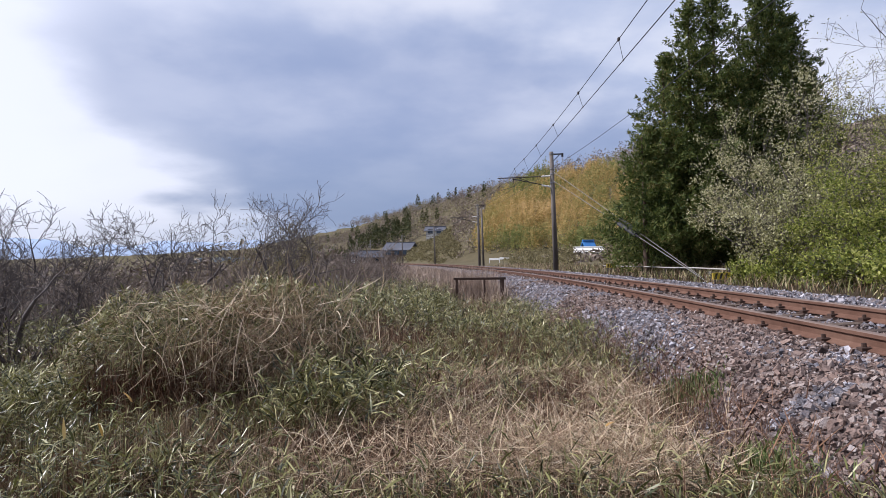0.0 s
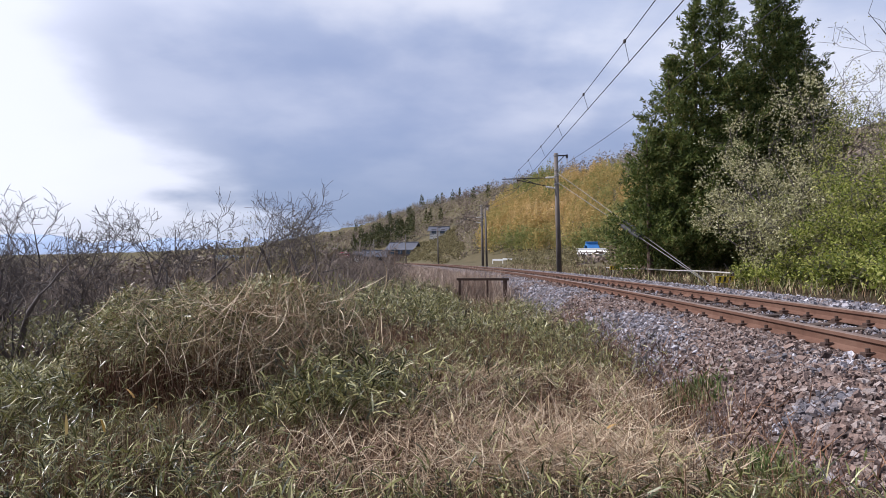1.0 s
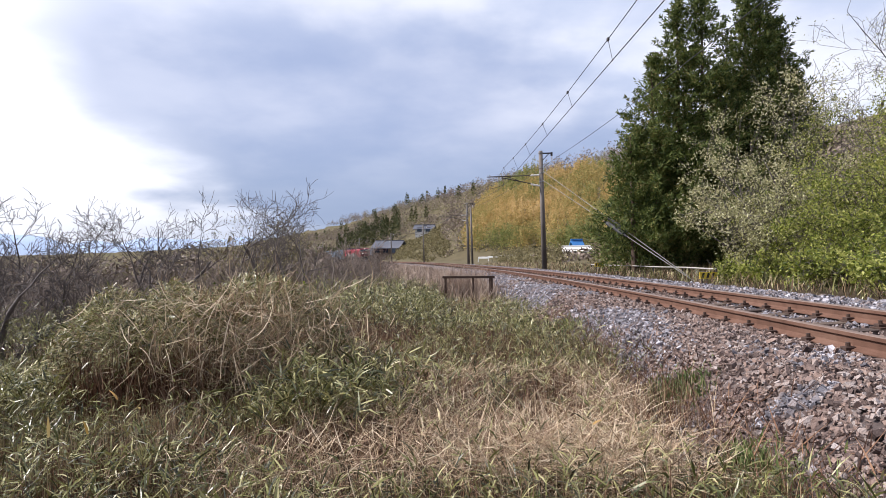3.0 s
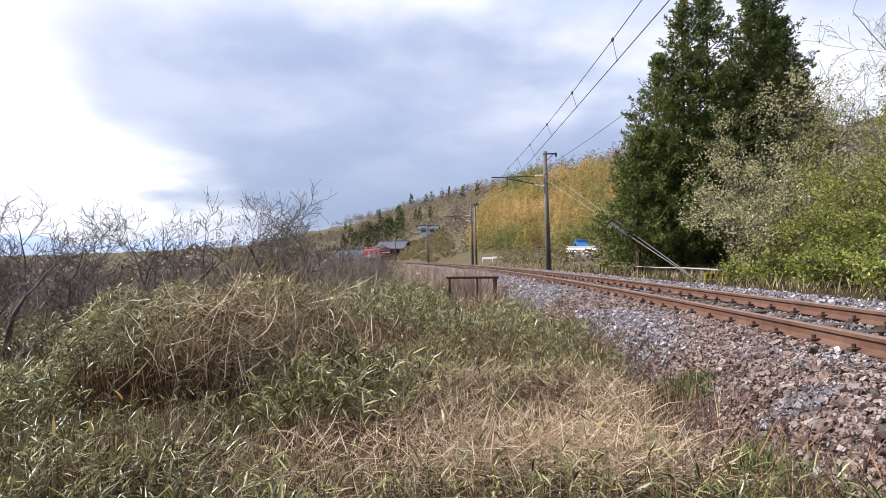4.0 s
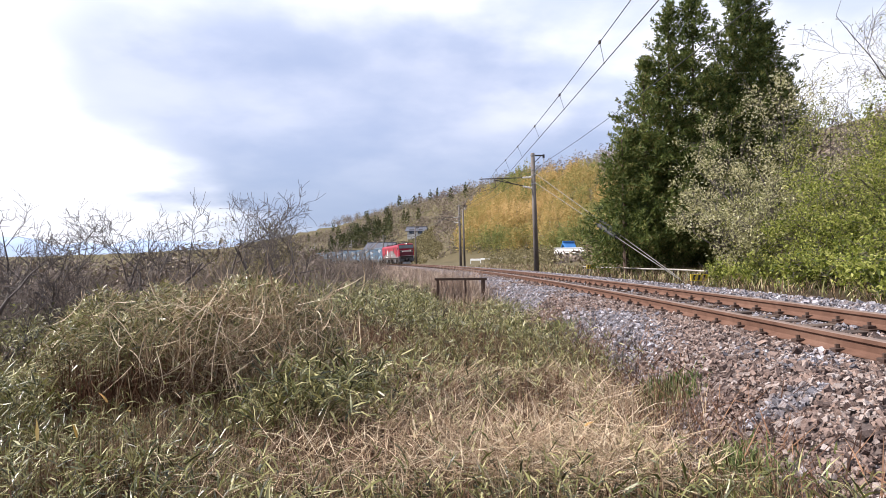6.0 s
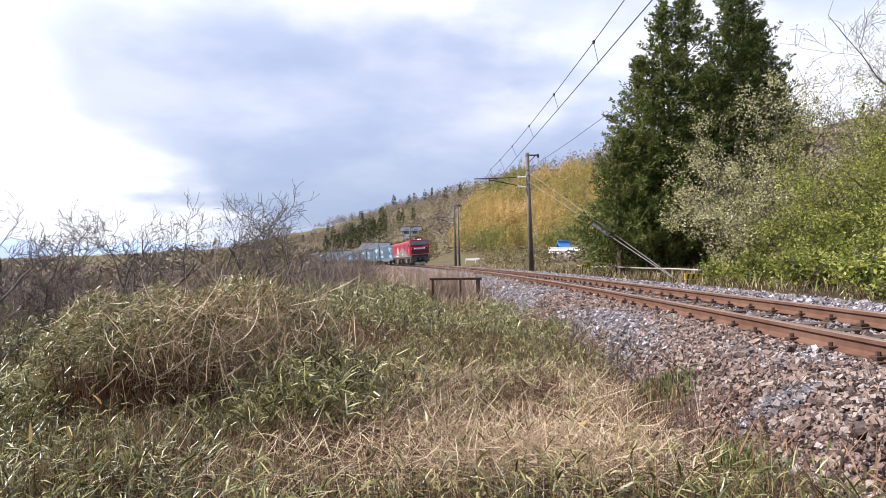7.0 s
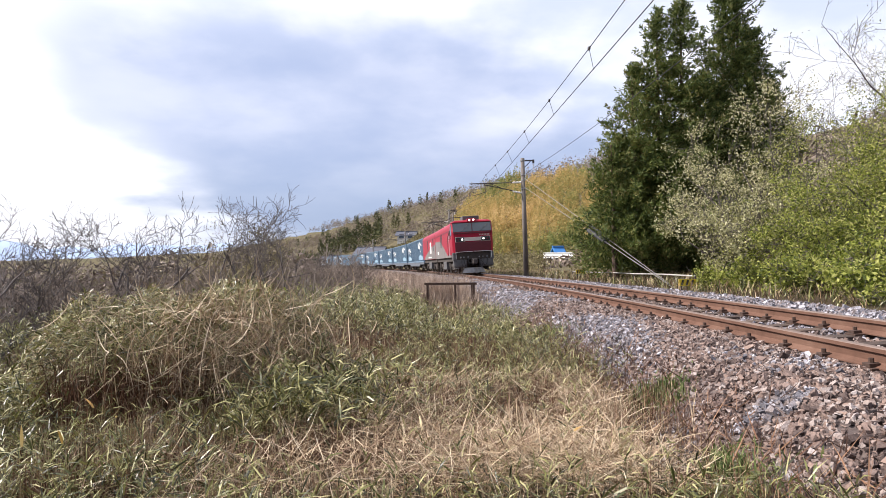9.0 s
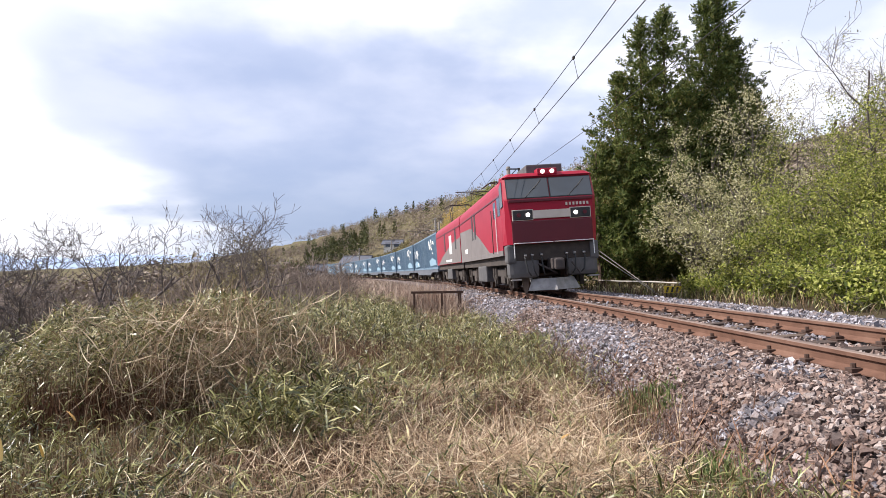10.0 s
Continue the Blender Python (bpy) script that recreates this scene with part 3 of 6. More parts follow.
        for sx in (-1, 1):
            box_part("lamp_housing", (sx * 0.86 - 0.29, sx * 0.86 + 0.29, -L - 0.05, -L + 0.05, 2.20, 2.48), BLACKPAINT, nose, 0.02)
            box_part("lamp_surround", (sx * 0.86 - 0.31, sx * 0.86 + 0.31, -L - 0.03, -L + 0.05, 2.18, 2.50), CREAM, nose, 0.01, "cream rim round the lamp housing")
            for k, lit in ((sx * 0.71, True), (sx * 0.98, False)):
                bm = bm_tube(bmesh.new(), (k, -L - 0.075, 2.34), (k, -L - 0.03, 2.34), 0.062, n=14)
                part("headlight" if lit else "tail_lamp", bm, LAMP if lit else LOCO_DARK, nose, "lit round headlight" if lit else "")
        box_part("window_ledge", (-1.25, 1.25, -L - 0.02, -L + 0.04, 2.72, 2.80), LOCO_DARK, nose, 0.01)
        for i in range(7):     # running number as bars
            x = 0.44 + i * 0.105
            box_part("number_bar", (x, x + 0.055, -L - 0.015, -L + 0.02, 2.57, 2.655), CREAM, nose)
        bm = bmesh.new()
        bm_box(bm, -0.30, 0.30, -L + 0.16, -L + 0.60, 3.52, 3.72, 0.03)
        tb = part("roof_lamp_box", bm, LOCO_RED, loco)
        for sx in (-0.14, 0.14):
            part("headlight", bm_tube(bmesh.new(), (sx, -L + 0.13, 3.62), (sx, -L + 0.2, 3.62), 0.062, n=14), LAMP, tb, "lit round headlight")
        # coupler beam, skirts, plough
        box_part("buffer_beam", (-1.15, 1.15, -L + 0.12, -L + 0.4, 1.0, 1.50), UNDER, loco, 0.03, "dark recessed buffer beam")
        for sx in (-1, 1):
            bm = bmesh.new()
            a, b = sorted((sx * 0.42, sx * 1.34))
            bm_box(bm, a, b, -L + 0.12, -L + 0.60, 0.50, 1.12, 0.13)
            a, b = sorted((sx * 1.10, sx * 1.37))
            bm_box(bm, a, b, -L + 0.08, -L + 0.6, 0.95, 1.50, 0.07)
            part("skirt", bm, LOCO_SKIRT, loco, "dark grey front skirt below the buffer beam")
        bm = bmesh.new()
        bm_box(bm, -0.17, 0.17, -L - 0.38, -L + 0.3, 0.72, 1.04, 0.04)
        bm_box(bm, -0.12, 0.16, -L - 0.55, -L - 0.3, 0.70, 1.02, 0.06)
        bm_tube(bm, (-0.5, -L - 0.03, 0.9), (0.0, -L - 0.1, 0.62), 0.03, n=8)
        bm_tube(bm, (0.5, -L - 0.03, 0.9), (0.72, -L - 0.12, 0.55), 0.03, n=8)
        part("coupler", bm, DARKSTEEL, loco, "dark knuckle coupler with air hoses")
        bm = bmesh.new()
        v = [bm.verts.new(c) for c in ((-0.78, -L + 0.22, 0.12), (0, -L - 0.16, 0.12), (0.78, -L + 0.22, 0.12), (0.62, -L + 0.30, 0.46), (0, -L - 0.06, 0.46), (-0.62, -L + 0.30, 0.46))]
        f1, f2 = bm.faces.new((v[0], v[1], v[4], v[5])), bm.faces.new((v[1], v[2], v[3], v[4]))
        ex = bmesh.ops.extrude_face_region(bm, geom=[f1, f2])
        bmesh.ops.translate(bm, vec=(0, 0.05, 0), verts=[k for k in ex["geom"] if isinstance(k, bmesh.types.BMVert)])
        bmesh.ops.recalc_face_normals(bm, faces=bm.faces)
        part("snow_plough", bm, PLOUGH, loco, "pale grey pointed snow plough")
        for x in (-0.86, -0.66, -0.38, 0.36, 0.60, 0.88):
            bm = bmesh.new()
            bm_tube(bm, (x, -L + 0.10, 1.22), (x * 1.02, -L - 0.06, 1.05), 0.022, n=8)
            bm_tube(bm, (x * 1.02, -L - 0.06, 1.05), (x * 0.96, -L - 0.10, 0.70), 0.024, n=8)
            bm_tube(bm, (x * 0.96, -L - 0.10, 0.70), (x * 0.84, -L - 0.02, 0.56), 0.022, n=8)
            part("air_hose", bm, BLACKPAINT, loco, "black hanging air hose")
            part("hose_cock", bm_tube(bmesh.new(), (x - 0.035, -L - 0.03, 1.16), (x + 0.035, -L - 0.03, 1.16), 0.032, n=8), GALV, loco)
        for sx in (-1, 1):
            a, b = sorted((sx * 1.0, sx * 1.3))
            box_part("footstep", (a, b, -L - 0.02, -L + 0.22, 0.44, 0.48), GALV, loco, 0.008)
            part("rail_guard", bm_tube(bmesh.new(), (sx * 0.60, -L + 0.75, 0.60), (sx * 0.60, -L + 0.35, 0.12), 0.05, 0.035, 8), PLOUGH, loco)
        for sx in (-1, 1):
            bm = bmesh.new()
            bm_tube(bm, (sx * 1.18, -L - 0.08, 1.10), (sx * 1.18, -L - 0.08, 1.52), 0.012, n=6)
            bm_tube(bm, (sx * 0.02, -L - 0.08, 1.52), (sx * 1.18, -L - 0.08, 1.52), 0.012, n=6)
            part("handrail", bm, WHITEPAINT, loco)
    # sides
    for sx in (-1, 1):
        def side(name, y0, y1, z0, z1, mt, out=0.012, bevel=0.004, label=""):
            a, b = sorted((sx * (w - 0.02), sx * (w + out)))
            return box_part(name, (a, b, y0, y1, z0, z1), mt, loco, bevel, label)

        def side_shape(pts):
            bm = bmesh.new()
            f = bm.faces.new([bm.verts.new((sx * (w + 0.006), y, z)) for y, z in pts])
            ex = bmesh.ops.extrude_face_region(bm, geom=[f])
            bmesh.ops.translate(bm, vec=(-sx * 0.02, 0, 0), verts=[v for v in ex["geom"] if isinstance(v, bmesh.types.BMVert)])
            bmesh.ops.recalc_face_normals(bm, faces=bm.faces)
            part("side_panel", bm, LOCO_GREY, loco, "dull grey lower side panel")
        if lead:
            side_shape([(-3.1, 1.34), (6.06, 1.34), (6.06, 2.62), (2.0, 2.55), (-0.6, 2.0)])
            side("sill_band", cab, L - 0.14, 1.20, 1.36, LOCO_GREY, 0.010)
            d = side("cab_door", -L + 1.35, -L + 2.05, 1.36, 3.02, LOCO_RED, 0.004)
            side("door_window", -L + 1.48, -L + 1.92, 2.40, 2.92, GLASS, 0.010)
            side("cab_side_window", -L + 0.66, -L + 1.16, 2.42, 3.04, GLASS, 0.012)
            for yy in (0.35, 1.15):
                side("louvre", yy, yy + 0.42, 2.02, 3.05, BLACKPAINT, 0.010)
            for yy in (-L + 1.28, -L + 2.12):
                bm = bm_tube(bmesh.new(), (sx * (w + 0.05), yy, 1.3), (sx * (w + 0.05), yy, 2.7), 0.016, n=6)
                part("grab_rail", bm, WHITEPAINT if yy < -L + 1.5 else DARKSTEEL, loco)
            side("emblem", 3.4, 4.3, 1.55, 1.75, WHITEPAINT, 0.011, label="white emblem shape")
        else:
            side_shape([(-6.1, 1.24), (5.0, 1.24), (2.5, 1.7), (-2.5, 2.3), (-6.1, 2.45)])
            for yy in (-4.6, 0.5):
                side("louvre", yy, yy + 0.55, 1.95, 3.05, BLACKPAINT, 0.010)
            side("emblem", -2.6, -1.5, 1.75, 2.75, WHITEPAINT, 0.012, label="white emblem shape")
            side("emblem", -2.4, 0.4, 1.34, 1.46, WHITEPAINT, 0.012, label="white lettering as a bar")
        side("rain_gutter", cab + 0.1, L - 0.14, 2.98, 3.03, LOCO_DARK, 0.02)
    # roof
    if lead:
        box_part("air_conditioner", (-0.50, 0.62, -L + 0.75, -L + 2.2, 3.62, 3.93), LOCO_SKIRT, loco, 0.04, "grey roof air conditioner")
    for yy in (-2.2, 3.2) if lead else (-3.6, 2.6):
        box_part("roof_hatch", (-0.8, 0.8, yy, yy + 1.6, 3.60, 3.74), LOCO_DARK, loco, 0.03)
    bm = bmesh.new()
    for yy in (-1.2, -0.6, 2.3, 2.9):
        bm_tube(bm, (0.3, yy, 3.6), (0.3, yy, 3.95), 0.07, n=8)
        bm_tube(bm, (-0.4, yy + 0.2, 3.6), (-0.4, yy + 0.2, 3.85), 0.05, n=8)
    bm_tube(bm, (0.3, -1.2, 3.95), (0.3, 2.9, 3.95), 0.02, n=6)
    part("roof_insulator", bm, DARKSTEEL, loco)
    pantograph(loco, 0.9 if lead else 3.9, not lead)
    # below
    box_part("underframe", (-1.28, 1.28, cab + 0.2, L - 0.2, 0.92, 1.24), UNDER, loco, 0.02)
    box_part("equipment_box", (-1.30, 1.30, -1.1, 1.1, 0.35, 0.95), LOCO_SKIRT, loco, 0.05)
    for yy in (-3.55, 3.55):
        bogie(loco, yy, 2.5, 0.56, w=1.12)
    if not lead:
        box_part("coupler", (-0.15, 0.15, L - 0.2, L + 0.5, 0.72, 1.02), DARKSTEEL, loco, 0.04)
    bm = bmesh.new()
    bm_box(bm, -1.0, 1.0, L - 0.16, L + 0.10 if lead else L - 0.1, 1.2, 3.3)
    part("gangway", bm, BLACKPAINT, loco)
    return loco


def flat_wagon():
    wagon = tagged(new("flat_wagon"), "blue-grey container flat wagon on two dark bogies", "wagon", group="wagons of the train")
    bm = bmesh.new()
    bm_box(bm, -1.18, 1.18, -9.95, 9.95, 0.86, 1.00, 0.02)
    for k in range(-9, 10):
        bm_box(bm, -1.2, 1.2, k * 1.05 - 0.05, k * 1.05 + 0.05, 0.80, 0.88)
    part("deck", bm, WAGON_GREY, wagon)
    for sx in (-1, 1):
        bm = bmesh.new()
        pts = [(-9.9, 0.98), (-9.9, 0.78), (-6.2, 0.78), (-5.0, 0.56), (5.0, 0.56), (6.2, 0.78), (9.9, 0.78), (9.9, 0.98)]
        a = [bm.verts.new((sx * 1.19, y, z)) for y, z in pts]
        b = [bm.verts.new((sx * 1.29, y, z)) for y, z in pts]
        bm.faces.new(a), bm.faces.new(b[::-1])
        for i in range(len(pts)):
            j = (i + 1) % len(pts)
            bm.faces.new((a[i], b[i], b[j], a[j]))
        bmesh.ops.recalc_face_normals(bm, faces=bm.faces)
        part("side_sill", bm, WAGON_GREY, wagon)
    for y in (-7.1, 7.1):
        bogie(wagon, y, 1.9, 0.43)
    for s in (-1, 1):
        box_part("coupler", tuple(sorted((-0.14, 0.14))) + tuple(sorted((s * 9.8, s * 10.22))) + (0.72, 0.98), DARKSTEEL, wagon, 0.03)
    box_part("brake_gear", (-0.9, 0.9, -2.5, 2.2, 0.36, 0.62), UNDER, wagon, 0.05)
    return wagon


def container(kind):
    """A long blue freight box: frame, ribbed sides, doors and pale graphic shapes."""
    c = tagged(new("container"), "blue freight container with white and pale blue graphic shapes", "container", group="containers on the train")
    L, w, h = 4.70, 1.22, 2.58
    box_part("shell", (-w + 0.03, w - 0.03, -L + 0.03, L - 0.03, 0.06, h - 0.04), BOX_BLUE, c)
    bm = bmesh.new()
    for sx in (-1, 1):
        for sy in (-1, 1):
            x0, x1 = sorted((sx * w, sx * (w - 0.12)))
            y0, y1 = sorted((sy * L, sy * (L - 0.14)))
            bm_box(bm, x0, x1, y0, y1, 0, h, 0.01)
        x0, x1 = sorted((sx * w, sx * (w - 0.08)))
        bm_box(bm, x0, x1, -L, L, 0.0, 0.14)
        bm_box(bm, x0, x1, -L, L, h - 0.10, h)
    part("frame", bm, BOX_BLUE, c)
    for sx in (-1, 1):
        bm = bmesh.new()
        for k in range(-11, 12):
            y = k * 0.39
            x0, x1 = sorted((sx * (w - 0.035), sx * (w - 0.005)))
            bm_box(bm, x0, x1, y - 0.05, y + 0.05, 0.14, h - 0.1)
        part("side_ribs", bm, BOX_BLUE, c)
        # graphics: slanted pale shapes
        rng = random.Random(kind * 7 + 3)
        bm, bm2 = WHITEPAINT, BOX_LIGHT
        xo = sx * (w + 0.004)

        def plate(mt, pts):
            bmq = bmesh.new()
            f = bmq.faces.new([bmq.verts.new((xo + (sx * 0.004 if mt is WHITEPAINT else 0), y, z)) for y, z in pts])
            ex = bmesh.ops.extrude_face_region(bmq, geom=[f])
            bmesh.ops.translate(bmq, vec=(-sx * 0.014, 0, 0), verts=[v for v in ex["geom"] if isinstance(v, bmesh.types.BMVert)])
            bmesh.ops.recalc_face_normals(bmq, faces=bmq.faces)
            part("graphic", bmq, mt, c, "white painted shape" if mt is WHITEPAINT else "pale blue painted shape")
        y0 = -2.9 if kind == 0 else 0.5
        for j in range(11):
            cy, cz = y0 + rng.uniform(-0.4, 3.3), rng.choice((0.55, 1.15, 1.45, 1.75, 2.0)) + rng.uniform(-0.12, 0.12)
            ln, th, sl = rng.uniform(0.25, 0.75), rng.uniform(0.07, 0.20), rng.uniform(-0.25, 0.35)
            plate(bm, [(cy - ln / 2, cz - th), (cy + ln / 2, cz - th * 0.6 + sl * 0.4), (cy + ln / 2 + 0.12, cz + th + sl * 0.4), (cy - ln / 2 + 0.15, cz + th * 0.8)])
        plate(bm2, [(y0 - 1.0, 0.30), (y0 + 3.0, 0.26), (y0 + 3.6, 0.62), (y0 + 1.6, 0.85), (y0 - 0.6, 0.62)])
    for sy in (-1, 1):
        bm = bmesh.new()
        for x in (-0.75, -0.25, 0.25, 0.75):
            bm_tube(bm, (x, sy * (L + 0.0), 0.15), (x, sy * (L + 0.0), h - 0.12), 0.02, n=6)
        part("lock_bar", bm, GALV, c)
    box_part("roof_sheet", (-w + 0.02, w - 0.02, -L + 0.02, L - 0.02, h - 0.05, h + 0.01), BOX_LIGHT, c, 0.0)
    return c


SPEED, FRONT_AT_END = 23.84, 14.5
ROW_TIMES = [i * 0.25 for i in range(41)]


def train_pose(ahead, t, half=0.0, lift=0.0, shift=0.0):
    """The pose of a vehicle whose middle runs `ahead` metres behind the train's front; half: half its wheelbase; shift: a load's place along it."""
    u = FRONT_AT_END + SPEED * (10.0 - t) + ahead
    a, b = on_track(u - half, 0, 0), on_track(u + half, 0, 0)
    mid, d = (a + b) / 2, b - a
    yaw = math.degrees(math.atan2(-d[0], d[1]))
    return pose(*mid, 0, -math.degrees(CANT / 1.067), yaw) @ Matrix.Translation((0, shift, lift))


TRAIN = []     # thing, metres behind the front, half wheelbase, lift, shift


def build_train():
    TRAIN.append((loco_section(True), 6.25, 3.55, 0, 0))
    TRAIN.append((loco_section(False), 18.75, 3.55, 0, 0))
    w0, c0, c1 = flat_wagon(), container(0), container(1)
    for k in range(11):
        at = 35.9 + 20.55 * k
        TRAIN.append((w0 if k == 0 else copy_thing(w0, Matrix()), at, 7.1, 0, 0))
        if k < 7:
            TRAIN.append((c0 if k == 0 else copy_thing(c0, Matrix()), at, 7.1, 1.0, -4.82))
            TRAIN.append((c1 if k == 0 else copy_thing(c1, Matrix()), at, 7.1, 1.0, 4.82))


build_train()


def motions():
    for thing, ahead, half, lift, shift in TRAIN:
        walk(thing, [(t, train_pose(ahead, t, half, lift, shift)) for t in ROW_TIMES])
# ---- masts, wires and line-side things ----
def mast_base(u, off=3.3):
    p = on_track(u, off, 0, cant=False)
    z = float(ground_z([p[0]], [p[1]], False)[0])
    return Vector((float(p[0]), float(p[1]), z))


def catenary_mast(u, twin=False, guy=False):
    """A round concrete mast beside the line; x of its own space points away from the track."""
    b = mast_base(u, 3.3 if u < 100 else 4.6)
    a = float(line_at(u)[2])
    mast = tagged(new("catenary_mast"), "weathered concrete railway mast with a steel cantilever over the track", "railway mast", group="masts along the line")
    lean = -1.4
    mast.matrix_basis = Matrix.Translation(b) @ pose(0, 0, 0, 0, lean, math.degrees(a))
    top = 7.62 - b.z
    part("pole", bm_tube(bmesh.new(), (0, 0, -0.6), (0, 0, top), 0.175, 0.125, 20), POLE, mast, smooth=True)
    for z in (top - 0.15, top - 1.1, top - 1.45, top - 2.0):
        part("band", bm_tube(bmesh.new(), (0, 0, z - 0.04), (0, 0, z + 0.04), 0.165, n=16), GALV, mast)
    if twin:
        part("second_pole", bm_tube(bmesh.new(), (0.55, 0.4, -0.6), (0.55, 0.4, top - 0.5), 0.14, 0.11, 16), POLE, mast, smooth=True)
    # outer arm with a hanging insulator for the feeder
    bm = bmesh.new()
    bm_box(bm, 0.0, 0.78, -0.04, 0.04, top - 0.20, top - 0.12)
    bm_tube(bm, (0.1, 0, top - 0.62), (0.55, 0, top - 0.18), 0.025, n=6)
    bm_box(bm, 0.66, 0.78, -0.05, 0.05, top - 0.34, top - 0.1)
    part("feeder_arm", bm, DARKSTEEL, mast)
    bm = bmesh.new()
    for i in range(4):
        z = top - 0.38 - i * 0.09
        bm_tube(bm, (0.72, 0, z), (0.72, 0, z - 0.05), 0.03, 0.075, 10)
    part("insulator", bm, PORCELAIN, mast)
    # cantilever over the track
    zt = 6.05 - b.z
    bm = bmesh.new()
    bm_tube(bm, (-0.75, 0, zt - 0.02), (-3.55, 0, zt - 0.05), 0.032, n=8)
    bm_tube(bm, (-0.70, 0, zt - 0.55), (-2.6, 0, zt - 0.12), 0.032, n=8)
    bm_tube(bm, (-1.5, 0, zt - 0.34), (-2.2, 0, zt - 0.05), 0.02, n=6)
    bm_tube(bm, (-2.5, 0, zt - 0.6), (-3.4, 0, zt - 0.85), 0.018, n=6)
    bm_tube(bm, (-2.55, 0, zt - 0.1), (-2.5, 0, zt - 0.62), 0.02, n=6)
    part("cantilever", bm, DARKSTEEL, mast)
    for z0, z1 in ((zt, zt - 0.02), (zt - 0.72, zt - 0.55)):
        bm = bmesh.new()
        for i in range(6):
            f = 0.16 + i * 0.095
            zz = z0 + (z1 - z0) * f
            bm_tube(bm, (-f, 0, zz), (-f - 0.05, 0, zz), 0.075, 0.045, 10)
        bm_tube(bm, (-0.12, 0, z0), (-0.75, 0, z1), 0.03, n=8)
        part("insulator", bm, PORCELAIN, mast)
    return mast


MASTS = [-3.0, 37.6, 76.0, 128.0, 168.0, 209.0, 255.0, 300.0]


def build_masts():
    for i, u in enumerate(MASTS):
        catenary_mast(u, twin=(i == 2))


build_masts()


def build_wires():
    con, mes, fee, hang = [], [], [], []
    clamp_me = bpy.data.meshes.new("clamp")
    cb = bmesh.new()
    bmesh.ops.create_cube(cb, size=1)
    bmesh.ops.bevel(cb, geom=list(cb.edges), offset=0.12, segments=1, affect="EDGES")
    cb.to_mesh(clamp_me)
    cb.free()
    clamp_me.materials.append(DARKSTEEL)
    for i, (u0, u1) in enumerate(zip(MASTS, MASTS[1:])):
        s0, s1 = (0.70, 0.35) if i % 2 else ((0.32, 0.78) if i == 0 else (0.35, 0.70))
        n = 9
        for k in range(n + (i == len(MASTS) - 2)):
            t = k / n
            sag = 4 * t * (1 - t)
            a, b = on_track(u0, s0, 5.10), on_track(u1, s1, 5.10)
            c = a + (b - a) * t
            con.append(tuple(c))
            e = on_track(u0, s0, 5.10) + (on_track(u1, s1 - 0.30, 5.10) - on_track(u0, s0, 5.10)) * t if i == 0 else c
            mes.append((e[0], e[1], c[2] + 0.92 - 0.50 * sag))
            if 0 < k < n:
                hang.append((con[-1], mes[-1]))
            fa, fb = on_track(u0, 4.05, 0, False), on_track(u1, 4.05, 0, False)
            q = fa + (fb - fa) * t
            fee.append((q[0], q[1], 7.13 - 0.40 * sag))
    line = tagged(new("overhead_line"), "dark contact and messenger wires strung above the track", "overhead wire")
    wire_between("contact_wire", con, 0.011, WIRE, line)
    wire_between("messenger_wire", mes, 0.010, WIRE, line)
    for a, b in hang:
        wire_between("hanger", [a, b], 0.006, WIRE, line)
        for q, dims in ((b, (0.05, 0.11, 0.075, 1)), (a, (0.025, 0.06, 0.04, 1))):
            k = new("clamp", clamp_me)
            k.parent, k.matrix_basis = line, Matrix.Translation(q) @ Matrix.Diagonal(dims)
    f = wire_between("feeder_wire", fee, 0.012, WIRE)
    tagged(f, "thin dark feeder wire hung from mast tops", "overhead wire")
    # two stay wires of the near mast, with black weights
    b = mast_base(MASTS[1])
    stay = tagged(new("stay_wires"), "pair of slanting stay wires with black sleeves beside the mast", "stay wire")
    for k, (z, ex, ey) in enumerate(((6.35, 9.35, 22.6), (5.75, 8.95, 21.6))):
        p0, p1 = Vector((b.x - 0.12, b.y, z)), Vector((ex, ey, -0.25))
        wire_between("stay", [p0, p1], 0.013, GALV, stay)
        d = p1 - p0
        bm = bm_tube(bmesh.new(), p0 + d * 0.585, p0 + d * 0.685, 0.10, n=14)
        bm_tube(bm, p0 + d * 0.570, p0 + d * 0.70, 0.045, n=10)
        part("sleeve", bm, BLACKPAINT, stay, "black ribbed sleeve")


build_wires()


def striped_board(u, off, z, w, h):
    p = on_track(u, off, 0, False)
    s = tagged(new("marker_board"), "small yellow and black striped marker board beside the track", "sign", group="marker boards")
    s.matrix_basis = Matrix.Translation((p[0], p[1], z)) @ pose(0, 0, 0, 0, 0, random.uniform(-8, 4))
    box_part("board", (-w / 2, w / 2, 0, 0.025, 0, h), YELLOW, s, 0.004)
    bm = bmesh.new()
    k = 4
    for i in range(k):
        x = -w / 2 + (i + 0.35) * w / k
        q = [(x, 0.02), (x + w / k * 0.45, 0.02), (x + w / k * 0.75, h - 0.02), (x + w / k * 0.30, h - 0.02)]
        q = [(min(max(a, -w / 2 + 0.01), w / 2 - 0.01), b) for a, b in q]
        f = bm.faces.new([bm.verts.new((a, -0.004, b)) for a, b in q])
        ex = bmesh.ops.extrude_face_region(bm, geom=[f])
        bmesh.ops.translate(bm, vec=(0, 0.008, 0), verts=[v for v in ex["geom"] if isinstance(v, bmesh.types.BMVert)])
    bmesh.ops.recalc_face_normals(bm, faces=bm.faces)
    part("stripes", bm, BLACKPAINT, s)
    for x in (-w * 0.35, w * 0.35):
        box_part("post", (x - 0.02, x + 0.02, 0.026, 0.06, -0.5, h * 0.8), DARKSTEEL, s)


